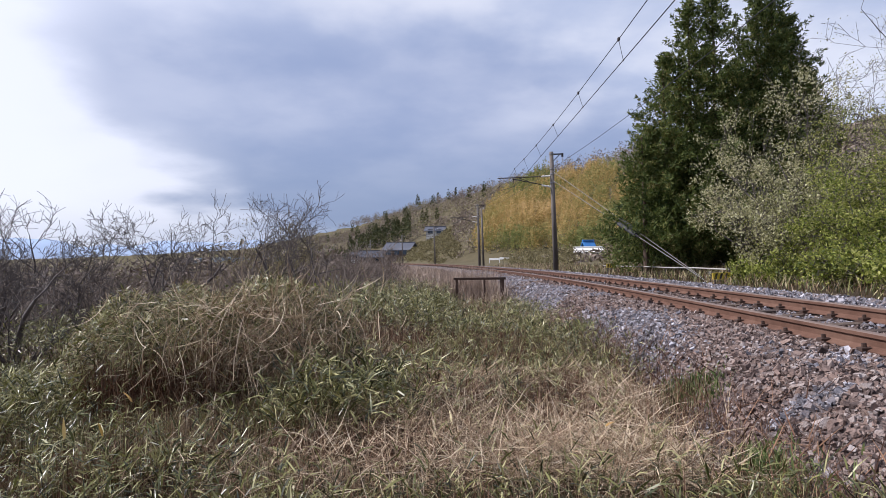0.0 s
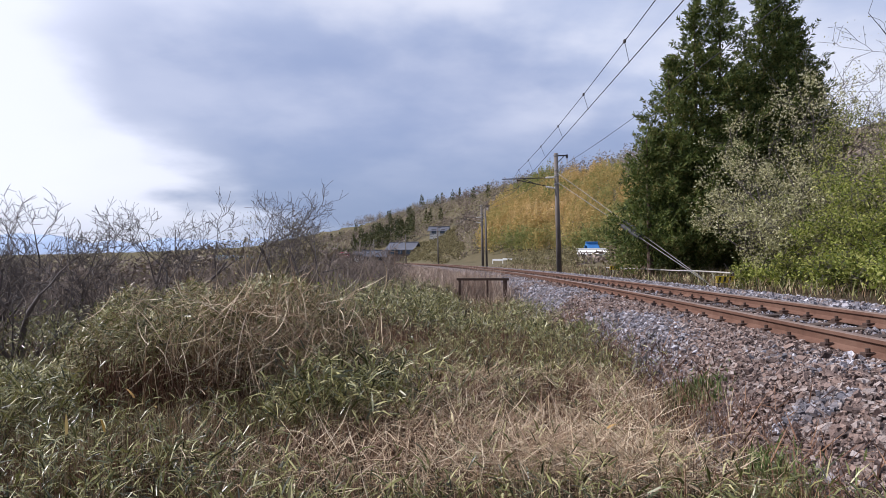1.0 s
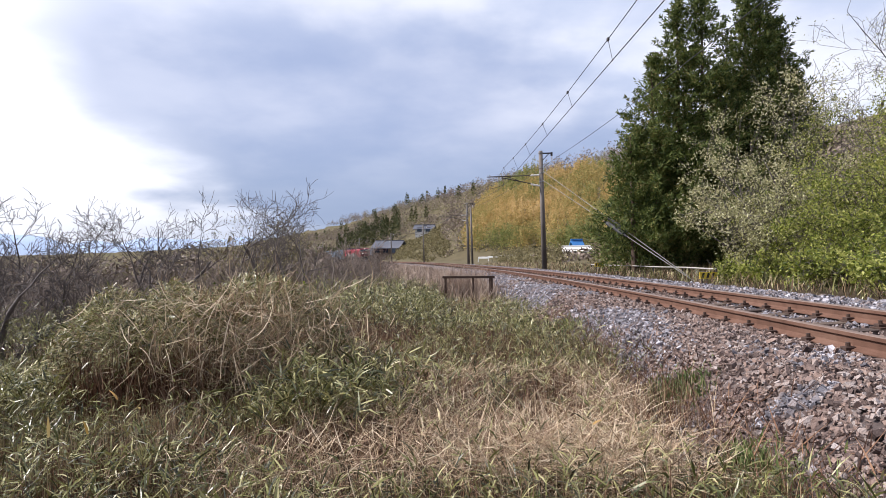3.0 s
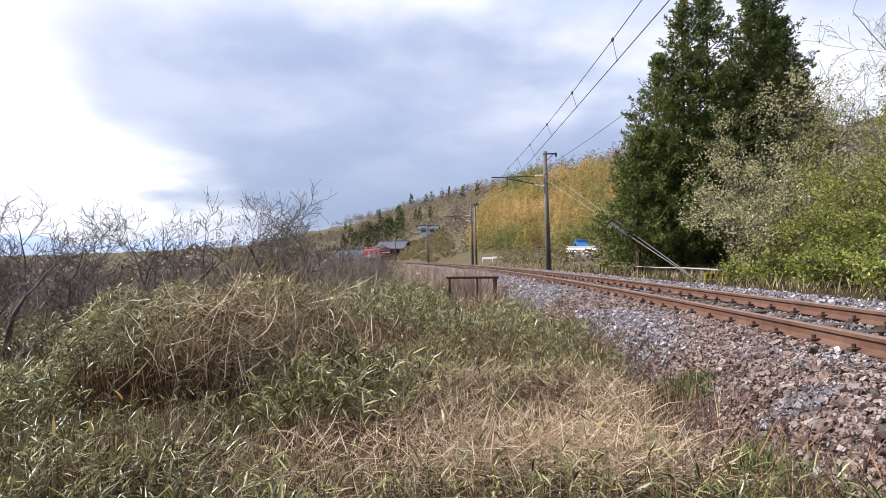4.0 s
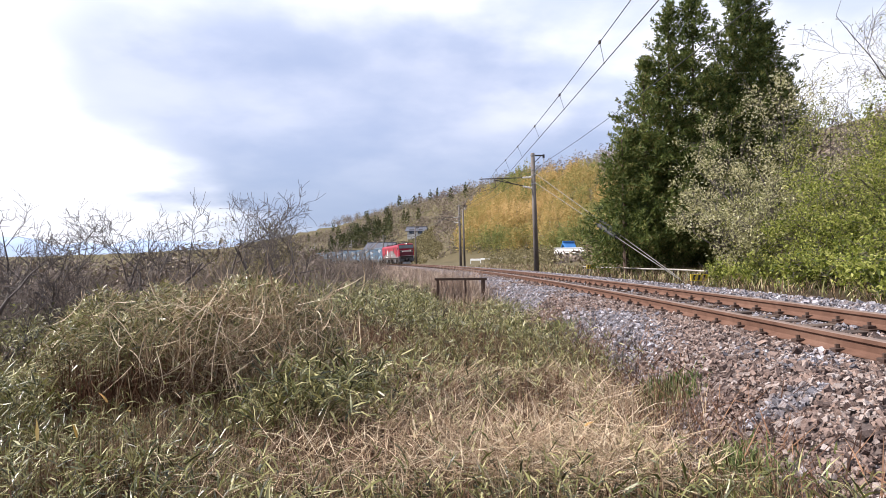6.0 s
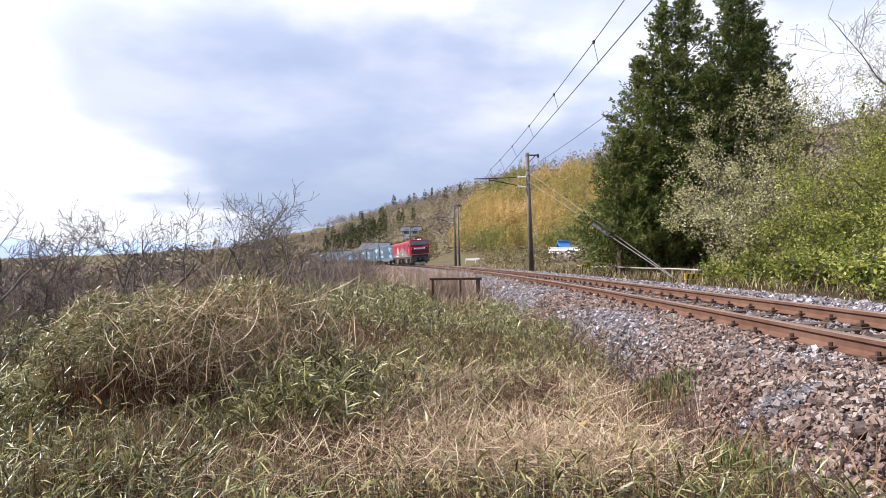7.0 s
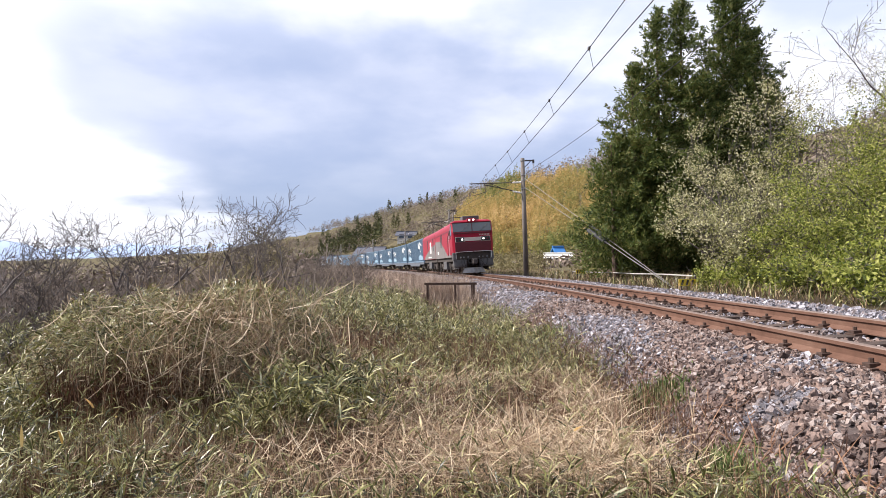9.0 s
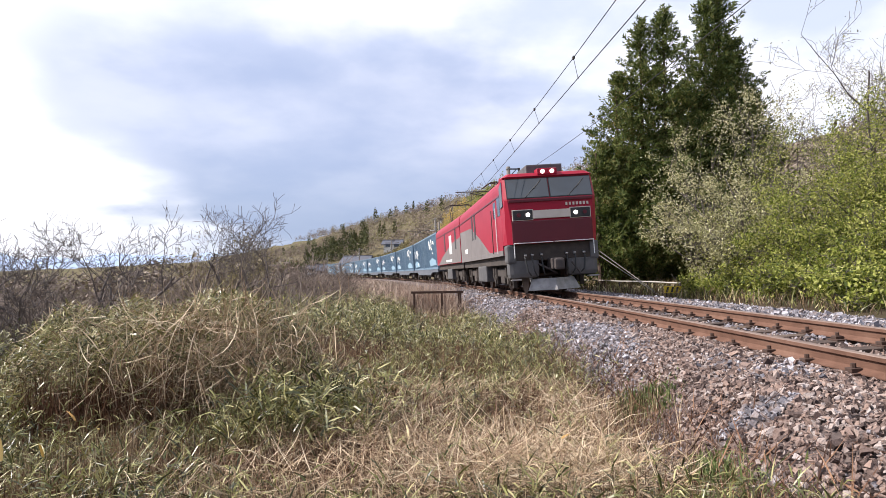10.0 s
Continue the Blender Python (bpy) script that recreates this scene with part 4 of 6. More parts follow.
striped_board(16.8, 4.5, -0.08, 0.66, 0.22)
striped_board(29.6, 4.5, 0.16, 0.52, 0.20)


def low_rail():
    r = tagged(new("low_pipe_rail"), "low pale pipe rail on short posts along the track", "railing")
    us = [17.2, 20, 23, 26, 29, 32.5]
    pts = [tuple(on_track(u, 4.9, 0, False) + np.array([0, 0, 0.20 + 0.02 * (i % 2)])) for i, u in enumerate(us)]
    wire_between("pipe", pts, 0.028, CONCRETE, r)
    for x, y, z in pts:
        part("post", bm_tube(bmesh.new(), (x, y, -0.7), (x, y, z), 0.025, n=8), DARKSTEEL, r)


low_rail()


def rusty_frame():
    """An angle-iron rack standing at the foot of the ballast."""
    g = tagged(new("iron_frame"), "rusty angle-iron frame standing in dry weeds below the ballast", "metal frame")
    x0, x1, y = 0.45, 2.0, 21.6
    m = material("frame_rust", [(0.05, 0.03, 0.02), (0.11, 0.065, 0.045)], 0.9, scale=12, bump=0.3)
    bot = float(ground_z([1.2], [y], False)[0])
    for x in (x0, (x0 + x1) / 2 + 0.15, x1):
        box_part("post", (x - 0.035, x + 0.035, y - 0.035, y + 0.035, bot - 0.2, 0.02), m, g, 0.006)
    box_part("rail", (x0 - 0.1, x1 + 0.1, y - 0.045, y - 0.01, -0.02, 0.06), m, g, 0.008)
    box_part("rail", (x0 + 0.6, x1, y - 0.045, y - 0.01, bot + 0.05, bot + 0.12), m, g, 0.008)
    box_part("rail", (x0 - 0.1, x1 + 0.1, y + 0.7, y + 0.74, -0.04, 0.03), m, g, 0.008)
    for x in (x0, x1):
        box_part("post", (x - 0.03, x + 0.03, y + 0.7, y + 0.76, bot - 0.2, 0.0), m, g, 0.006)
        box_part("tie", (x - 0.025, x + 0.025, y, y + 0.72, -0.03, 0.02), m, g)


rusty_frame()


# ---- houses beyond the line ----
TILE = material("roof_tile", [(0.05, 0.055, 0.075), (0.10, 0.105, 0.13)], 0.55, scale=3, bump=0.4, bump_scale=5)
PLASTER = material("plaster", [(0.62, 0.60, 0.55), (0.74, 0.73, 0.69)], 0.8, scale=1.5)
TIMBER = material("dark_timber", [(0.10, 0.07, 0.05), (0.18, 0.13, 0.09)], 0.8, scale=4)
BLUEROOF = material("blue_sheet_roof", [(0.03, 0.15, 0.42), (0.05, 0.22, 0.52)], 0.5, scale=2)


def house(x, y, w, d, wall_h, roof_h, yaw, wall, roof, label, base=None):
    h = tagged(new("house"), label, "house", group="houses by the railway")
    z = float(ground_z([x], [y], False)[0]) if base is None else base
    h.matrix_basis = pose(x, y, z, 0, 0, yaw)
    box_part("wall", (-w / 2, w / 2, -d / 2, d / 2, -1.5, wall_h), wall, h)
    ov = min(0.7, w * 0.12)
    bm = bmesh.new()
    pts = [(-d / 2 - ov, wall_h - 0.15), (0, wall_h + roof_h), (d / 2 + ov, wall_h - 0.15), (d / 2 + ov, wall_h - 0.33), (0, wall_h + roof_h - 0.22), (-d / 2 - ov, wall_h - 0.33)]
    a = [bm.verts.new((-w / 2 - ov, q, r)) for q, r in pts]
    b = [bm.verts.new((w / 2 + ov, q, r)) for q, r in pts]
    for i in range(6):
        bm.faces.new((a[i], a[(i + 1) % 6], b[(i + 1) % 6], b[i]))
    for s in (a, b):
        bm.faces.new((s[0], s[1], s[4], s[5]))
        bm.faces.new((s[1], s[2], s[3], s[4]))
    bmesh.ops.recalc_face_normals(bm, faces=bm.faces)
    rf = part("roof", bm, roof, h)
    part("ridge_cap", bm_box(bmesh.new(), -w / 2 - ov, w / 2 + ov, -0.18, 0.18, wall_h + roof_h - 0.05, wall_h + roof_h + 0.18, 0.05), roof, rf)
    n = max(2, int(w / 2.6))
    for i in range(n):
        cx = -w / 2 + (i + 0.5) * w / n
        win = box_part("window", (cx - 0.75, cx + 0.75, -d / 2 - 0.03, -d / 2 + 0.05, 0.7, 1.9), GLASS, h)
        box_part("frame", (cx - 0.8, cx + 0.8, -d / 2 - 0.05, -d / 2 - 0.032, 1.9, 2.0), TIMBER, win)
        box_part("sill", (cx - 0.8, cx + 0.8, -d / 2 - 0.10, -d / 2 - 0.032, 0.6, 0.68), TIMBER, win)
    return h


house(-21.0, 204, 10, 6, 2.2, 1.9, 8, TIMBER, TILE, "low house with a dark tiled gable roof")
house(-12.6, 192, 8, 6, 2.2, 2.1, -20, TIMBER, TILE, "plastered house under a dark tiled roof")
house(-26.8, 227, 11, 5, 1.8, 0.9, 6, PLASTER, TILE, "long low shed with a pale wall and grey roof")
house(-2.2, 203, 5.4, 5, 1.7, 1.2, -8, PLASTER, TILE, "white house with a dark roof higher on the hillside")
house(20.9, 92, 3.6, 3.0, 1.9, 0.5, -12, PLASTER, PLASTER, "small white shed by the hillside", -0.2)
house(21.9, 97, 1.5, 1.6, 2.5, 0.8, 10, TIMBER, BLUEROOF, "small hut with a blue sheet roof", 0.0)


def guard_rail():
    g = tagged(new("road_guard_rail"), "white roadside guard rail beyond the railway", "guard rail")
    pts = [(7.5 + 1.55 * i, 104 - 0.9 * i) for i in range(9)]
    for x, y in pts:
        z = float(ground_z([x], [y], False)[0])
        part("post", bm_tube(bmesh.new(), (x, y, z - 0.3), (x, y, z + 0.75), 0.06, n=8), WHITEPAINT, g)
    for (x0, y0), (x1, y1) in zip(pts, pts[1:]):
        z = float(ground_z([(x0 + x1) / 2], [(y0 + y1) / 2], False)[0]) + 0.62
        part("beam", bm_box(bmesh.new(), -0.9, 0.9, -0.04, 0.04, -0.16, 0.16, 0.03), WHITEPAINT, g).matrix_basis = \
            Matrix.Translation(((x0 + x1) / 2, (y0 + y1) / 2, z)) @ pose(0, 0, 0, 0, 0, math.degrees(math.atan2(y1 - y0, x1 - x0)))


guard_rail()


def bank_path():
    """A strip of pale bare earth climbing the bank beside the line."""
    m = material("pale_earth", [(0.34, 0.26, 0.18), (0.48, 0.38, 0.27), (0.56, 0.46, 0.34)], 0.95, scale=0.8, bump=0.5, bump_scale=6, spec=0.1)
    n, v, f = 40, [], []
    for i in range(n + 1):
        t = i / n
        x, y = -13.2 - 2.2 * t + 0.25 * noise.noise((t * 6, 0, 3)), 68 + 50 * t
        w = 1.0 + 0.35 * noise.noise((t * 9, 4, 1))
        z = ground_z([x - w, x + w], [y, y]) + 0.10
        v += [(x - w, y, z[0]), (x + w, y, z[1])]
        if i:
            f.append((2 * i - 2, 2 * i - 1, 2 * i + 1, 2 * i))
    tagged(mesh_ob("earth_path", v, f, m, smooth=True), "pale bare earth path on the grassy railway bank", "path", kind="structure")


bank_path()


def far_mountains():
    n = 90
    rng = np.random.default_rng(8)
    v, f = [], []
    for i in range(n + 1):
        a = radians(-62 + 62 * i / n)
        h = 120 + 50 * noise.noise((i * 0.11, 2.0, 0)) + 28 * noise.noise((i * 0.37, 5.0, 0))
        h *= min(1, (n - i) / 12 + 0.25)
        for k, (r, hh) in enumerate(((3300, -20), (3600, h * 0.6), (3900, h), (4200, -20))):
            v.append((r * math.sin(a), r * math.cos(a), hh + rng.uniform(-4, 4)))
        if i:
            for k in range(3):
                p, q = (i - 1) * 4 + k, i * 4 + k
                f.append((p, p + 1, q + 1, q))
    # distance haze is painted into the slopes as pale blue; no haze volume
    m = material("mountain_haze_blue", [(0.30, 0.37, 0.50), (0.34, 0.42, 0.55)], 1.0, scale=0.002, spec=0.0)
    tagged(mesh_ob("far_mountains", v, f, m, smooth=True), "mountain range far beyond the plain, haze painted in as pale blue", "mountains", kind="structure")


far_mountains()
# ---- plants ----
DRY = material("dry_grass", [(0.035, 0.018, 0.011), (0.12, 0.072, 0.040), (0.30, 0.20, 0.11), (0.56, 0.45, 0.29)], 0.65, scale=3.2, island=0.95, translucent=0.04, spec=0.3)
STRAW = material("straw", [(0.20, 0.125, 0.08), (0.42, 0.31, 0.19), (0.64, 0.53, 0.38)], 0.7, scale=1.2, island=0.95, translucent=0.08, spec=0.3)
GREEN = material("green_blade", [(0.026, 0.030, 0.009), (0.090, 0.098, 0.026), (0.225, 0.22, 0.062), (0.44, 0.40, 0.19)], 0.40, scale=3.2, island=0.95, translucent=0.10, spec=0.5)
FRESH = material("fresh_grass", [(0.05, 0.075, 0.02), (0.11, 0.15, 0.04), (0.22, 0.25, 0.09)], 0.6, scale=2, island=0.8, translucent=0.2, spec=0.3)
WEED = material("withered_weed", [(0.20, 0.14, 0.11), (0.37, 0.28, 0.22), (0.54, 0.44, 0.35)], 0.85, scale=2, island=0.8, spec=0.2)
BRUSHLEAF = material("brush_leaf", [(0.10, 0.085, 0.045), (0.20, 0.17, 0.08), (0.32, 0.28, 0.15)], 0.8, scale=1.0, island=0.9, translucent=0.2, spec=0.2)
STALK = material("brown_stalk", [(0.045, 0.022, 0.015), (0.13, 0.066, 0.040), (0.26, 0.15, 0.09)], 0.8, scale=2, island=0.9, spec=0.2)
BARK = material("grey_bark", [(0.045, 0.036, 0.032), (0.095, 0.078, 0.07), (0.15, 0.13, 0.118)], 0.9, scale=10, bump=0.4, bump_scale=40)
BARK_BROWN = material("brown_bark", [(0.06, 0.04, 0.03), (0.13, 0.085, 0.06)], 0.9, scale=10, bump=0.4)
TWIG = material("twig", [(0.08, 0.06, 0.05), (0.18, 0.14, 0.115), (0.30, 0.245, 0.205)], 0.9, scale=3, island=0.8)
CEDAR = material("cedar_needles", [(0.026, 0.044, 0.012), (0.085, 0.118, 0.026), (0.16, 0.19, 0.046), (0.24, 0.195, 0.07)], 0.65, scale=0.9, island=0.7, translucent=0.22, spec=0.3)
OLIVE = material("olive_leaf", [(0.06, 0.085, 0.014), (0.18, 0.215, 0.03), (0.33, 0.35, 0.07), (0.46, 0.45, 0.15)], 0.6, scale=0.9, island=0.9, translucent=0.35, spec=0.3)
PALELEAF = material("pale_young_leaf", [(0.24, 0.23, 0.10), (0.44, 0.42, 0.21), (0.62, 0.59, 0.37)], 0.6, scale=1.0, island=0.9, translucent=0.35, spec=0.3)
BAMBOO = material("bamboo_leaf", [(0.10, 0.14, 0.045), (0.23, 0.25, 0.085), (0.50, 0.36, 0.14), (0.66, 0.48, 0.24)], 0.7, scale=0.07, island=0.14, translucent=0.4, spec=0.15, detail=3.0)
WOOD_BARE = material("bare_wood", [(0.11, 0.085, 0.068), (0.22, 0.175, 0.145), (0.33, 0.27, 0.23), (0.26, 0.24, 0.11)], 0.9, scale=0.16, island=0.35, spec=0.1, detail=2.0)
WOOD_DARK = material("evergreen_leaf", [(0.035, 0.045, 0.02), (0.08, 0.088, 0.033), (0.14, 0.13, 0.05)], 0.8, scale=0.08, island=0.7, spec=0.2)


WITHER = material("withered_leaf", [(0.34, 0.17, 0.04), (0.48, 0.33, 0.10), (0.55, 0.46, 0.26)], 0.7, scale=3, island=0.9, translucent=0.2)


def blades(rng, root, length, width, lean, curve, az=None, seg=3, twist=0.0):
    """Tapered ribbons: verts and quads. root (n, 3); the others (n,) or numbers; angles in radians."""
    n = len(root)
    full = lambda v: np.broadcast_to(np.asarray(v, dtype=float), (n,))
    length, width, lean, curve = map(full, (length, width, lean, curve))
    az = rng.uniform(0, 2 * np.pi, n) if az is None else full(az)
    face = az + np.pi / 2 + rng.normal(0, 0.6, n) * (1 + twist)
    d = np.stack([np.cos(az), np.sin(az)], -1)
    wv = np.stack([np.cos(face), np.sin(face), rng.normal(0, 0.35, n)], -1)
    p = np.array(root, dtype=float)
    rows = []
    for i in range(seg + 1):
        t = i / seg
        w = width * (1.0 - 0.85 * t ** 1.6) * (0.7 + 0.6 * min(t * 3, 1) * (t < 0.9))
        rows.append(p - wv * (w / 2)[:, None])
        rows.append(p + wv * (w / 2)[:, None])
        th = lean + curve * (t + 0.5 / seg)
        step = length / seg
        p = p + np.concatenate([d * (np.sin(th) * step)[:, None], (np.cos(th) * step)[:, None]], -1)
    V = np.stack(rows, 1)
    k = 2 * (seg + 1)
    base = np.array([(2 * i, 2 * i + 1, 2 * i + 3, 2 * i + 2) for i in range(seg)])
    F = (base[None] + (k * np.arange(n))[:, None, None]).reshape(-1, 4)
    return V.reshape(-1, 3), F


def leaf_quads(rng, P, size, aspect=2.2, up=0.3, droop=None):
    """Small folded leaves at points P."""
    n = len(P)
    size = np.broadcast_to(np.asarray(size, dtype=float), (n,)) * rng.uniform(0.6, 1.35, n)
    a = rng.normal(size=(n, 3))
    if droop is not None:
        a = a * 0.6 + droop
    a /= np.linalg.norm(a, axis=1, keepdims=True)
    b = rng.normal(size=(n, 3)) + np.array([0, 0, up])
    b = np.cross(a, b)
    b /= np.linalg.norm(b, axis=1, keepdims=True) + 1e-9
    nrm = np.cross(a, b)
    L, W = (size / 2)[:, None], (size / 2 / aspect)[:, None]
    V = np.stack([P - a * L, P + b * W + nrm * W * 0.25, P + a * L, P - b * W + nrm * W * 0.25], 1)
    F = np.arange(4 * n).reshape(n, 4)
    return V.reshape(-1, 3), F


def join(chunks):
    vs, fs, n = [], [], 0
    for v, f in chunks:
        vs.append(v)
        fs.append(f + n)
        n += len(v)
    return np.concatenate(vs), np.concatenate(fs)


def branching(rng, base, height, levels=4, spread=0.6, r0=0.06, trunk_lean=0.1, kids=(3, 5), up=0.35, shrink=0.62, first=0.25, wiggle=0.18):
    """A bare woody frame: quads of tapered limbs, and the ends of its twigs."""
    verts, faces, tips = [], [], []

    def limb(p, d, length, r, level):
        n = 5 if level == 0 else 4 if level < levels - 1 else 3
        m = 5 if level < 2 else 4 if level == 2 else 3
        pts, dirs = [np.array(p)], []
        for i in range(n):
            d = d + rng.normal(0, wiggle, 3) + np.array([0, 0, up * 0.15])
            d = d / np.linalg.norm(d)
            dirs.append(d)
            pts.append(pts[-1] + d * length / n)
        start = len(verts)
        for i, q in enumerate(pts):
            dd = dirs[min(i, n - 1)]
            s = np.cross(dd, (0.3, 0.5, 0.81))
            s /= np.linalg.norm(s)
            t = np.cross(dd, s)
            rr = max(0.006, r * (1 - 0.65 * i / n))
            for k in range(m):
                a = 2 * np.pi * k / m
                verts.append(q + rr * (np.cos(a) * s + np.sin(a) * t))
        for i in range(n):
            for k in range(m):
                faces.append((start + i * m + k, start + i * m + (k + 1) % m, start + (i + 1) * m + (k + 1) % m, start + (i + 1) * m + k))
        if level >= levels - 2:
            tips.extend(pts[1:])
        if level < levels - 1:
            for _ in range(rng.integers(kids[0], kids[1] + 1)):
                j = rng.integers(max(1, int(n * first)), n + 1)
                side = rng.normal(size=3)
                side -= dirs[min(j, n - 1)] * side.dot(dirs[min(j, n - 1)])
                side /= np.linalg.norm(side)
                nd = dirs[min(j, n - 1)] * (1 - spread) + side * spread + np.array([0, 0, up])
                limb(pts[j], nd / np.linalg.norm(nd), length * shrink * rng.uniform(0.7, 1.15), r * (1 - 0.6 * j / n) * 0.62, level + 1)

    d0 = np.array([rng.normal(0, trunk_lean), rng.normal(0, trunk_lean), 1.0])
    limb(base, d0 / np.linalg.norm(d0), height, r0, 0)
    return np.array(verts), np.array(faces), np.array(tips)


def bare_tree(seed, x, y, height, label, levels=4, spread=0.6, r0=0.05, up=0.3, bark=None, leaf=None, nleaf=0, lsize=0.08, kids=(3, 5), name="bare_tree", first=0.25, category="tree"):
    rng = np.random.default_rng(seed)
    z = float(ground_z([x], [y], False)[0])
    t = tagged(new(name), label, category, group="")
    t.location = (x, y, z - 0.1)
    V, F, tips = branching(rng, (0, 0, 0), height, levels, spread, r0, kids=kids, up=up, first=first)
    mesh_ob("trunk", V, F, bark or BARK, t, smooth=True)
    if nleaf:
        P = tips[rng.integers(0, len(tips), nleaf)] + rng.normal(0, 0.09, (nleaf, 3))
        v, f = leaf_quads(rng, P, lsize)
        mesh_ob("crown", v, f, leaf, t)
    return t


def cedar(seed, x, y, leaders):
    """A tall conifer of several leaders: trunks, and boughs that end in upswept plumes of needles."""
    rng = np.random.default_rng(seed)
    z = float(ground_z([x], [y], False)[0])
    t = tagged(new("cedar_tree"), "tall dark green conifer with dense feathery plumes", "tree", group="tall conifers by the track")
    t.location = (x, y, z - 0.2)
    for dx, dy, hh, rr in leaders:
        part("trunk", bm_tube(bmesh.new(), (dx, dy, 0), (dx * 1.05, dy, hh * 0.97), 0.17, 0.03, 10), BARK_BROWN, t)
    chunks = []
    for dx, dy, hh, rr in leaders:
        n = int(22 * hh)
        h = 0.5 + (hh - 0.5) * (np.arange(n) + rng.random(n)) / n
        f = h / hh
        az = rng.uniform(0, 2 * np.pi, n)
        prof = rr * np.clip(1.0 - f, 0, 1) ** 0.78 * 1.10 * (0.70 + 0.40 * np.clip(f * 4, 0, 1)) + 0.12
        lump = np.array([noise.noise((math.cos(a) * 1.3 + dx, math.sin(a) * 1.3 + seed, b * 0.8)) for a, b in zip(az, h)])
        r = prof * (1 + 0.55 * lump) * rng.uniform(0.78, 1.12, n)
        for i in range(n):
            d = np.array([math.cos(az[i]), math.sin(az[i]), 0.0])
            k = max(2, int(r[i] / 0.36))
            for s_ in np.linspace(0.42 if r[i] > 0.8 else 0.2, 1.0, k):
                c = np.array([dx, dy, h[i] - 0.12 * r[i]]) + d * r[i] * s_ + np.array([0, 0, 0.22 * r[i] * s_ ** 2]) + rng.normal(0, 0.10, 3)
                way = d * rng.uniform(0.4, 1.0) + np.array([0, 0, rng.uniform(0.1, 0.9)]) + rng.normal(0, 0.30, 3)
                way /= np.linalg.norm(way)
                size = (0.30 + 0.25 * (1 - f[i])) * rng.uniform(0.75, 1.3)
                m = 27
                u = rng.random((m, 1))
                side = rng.normal(size=(m, 3))
                side -= way * (side @ way)[:, None]
                side /= np.linalg.norm(side, axis=1, keepdims=True)
                P = c + way * (u - 0.35) * size * 1.7 + side * (0.10 + 0.42 * (1 - u)) * size
                chunks.append((P, way * 0.9 + side * 0.7))
    P, D = np.concatenate([c[0] for c in chunks]), np.concatenate([c[1] for c in chunks])
    V, F = leaf_quads(rng, P, 0.22, 3.8, droop=D * 1.4)
    mesh_ob("crown", V, F, CEDAR, t)
    return t


cedar(21, 12.45, 30.0, [(0.35, 0, 13.4, 2.7), (-0.65, 0.3, 12.9, 2.5), (-1.9, 0.1, 10.2, 2.3), (-3.0, -0.2, 6.6, 1.9), (0.9, -0.6, 9.5, 2.3)])
cedar(22, 15.75, 31.0, [(0.35, 0, 13.9, 2.4), (-0.45, -0.2, 13.2, 2.1), (1.1, 0.2, 11.2, 2.2), (-1.2, -0.8, 8.0, 2.2), (2.1, 0.2, 8.6, 1.9)])


def leafy_shrub(seed, x, y, height, label, leaf, nleaf, lsize, stems=4, spread=0.62, r0=0.05, bark=None, up=0.22, jitter=0.16, name="leafy_shrub"):
    rng = np.random.default_rng(seed)
    z = float(ground_z([x], [y], False)[0])
    t = tagged(new(name), label, "shrub")
    t.location = (x, y, z - 0.1)
    wood, tips = [], []
    for i in range(stems):
        V, F, T = branching(rng, rng.normal(0, 0.18, 3) * (1, 1, 0), height * rng.uniform(0.45, 0.68), 4, spread, r0, 0.45, (3, 5), up, 0.62, 0.1)
        wood.append((V, F))
        tips.append(T)
    for V, F in wood:
        mesh_ob("stem", V, F, bark or BARK, t, smooth=True)
    T = np.concatenate(tips)
    k = 22
    c = np.repeat(T[rng.integers(0, len(T), max(1, nleaf // k))], k, 0)
    P = c + rng.normal(0, 1, c.shape) * jitter * (1, 1, 0.7)
    v, f = leaf_quads(rng, P, lsize)
    mesh_ob("crown", v, f, leaf, t)
    return t


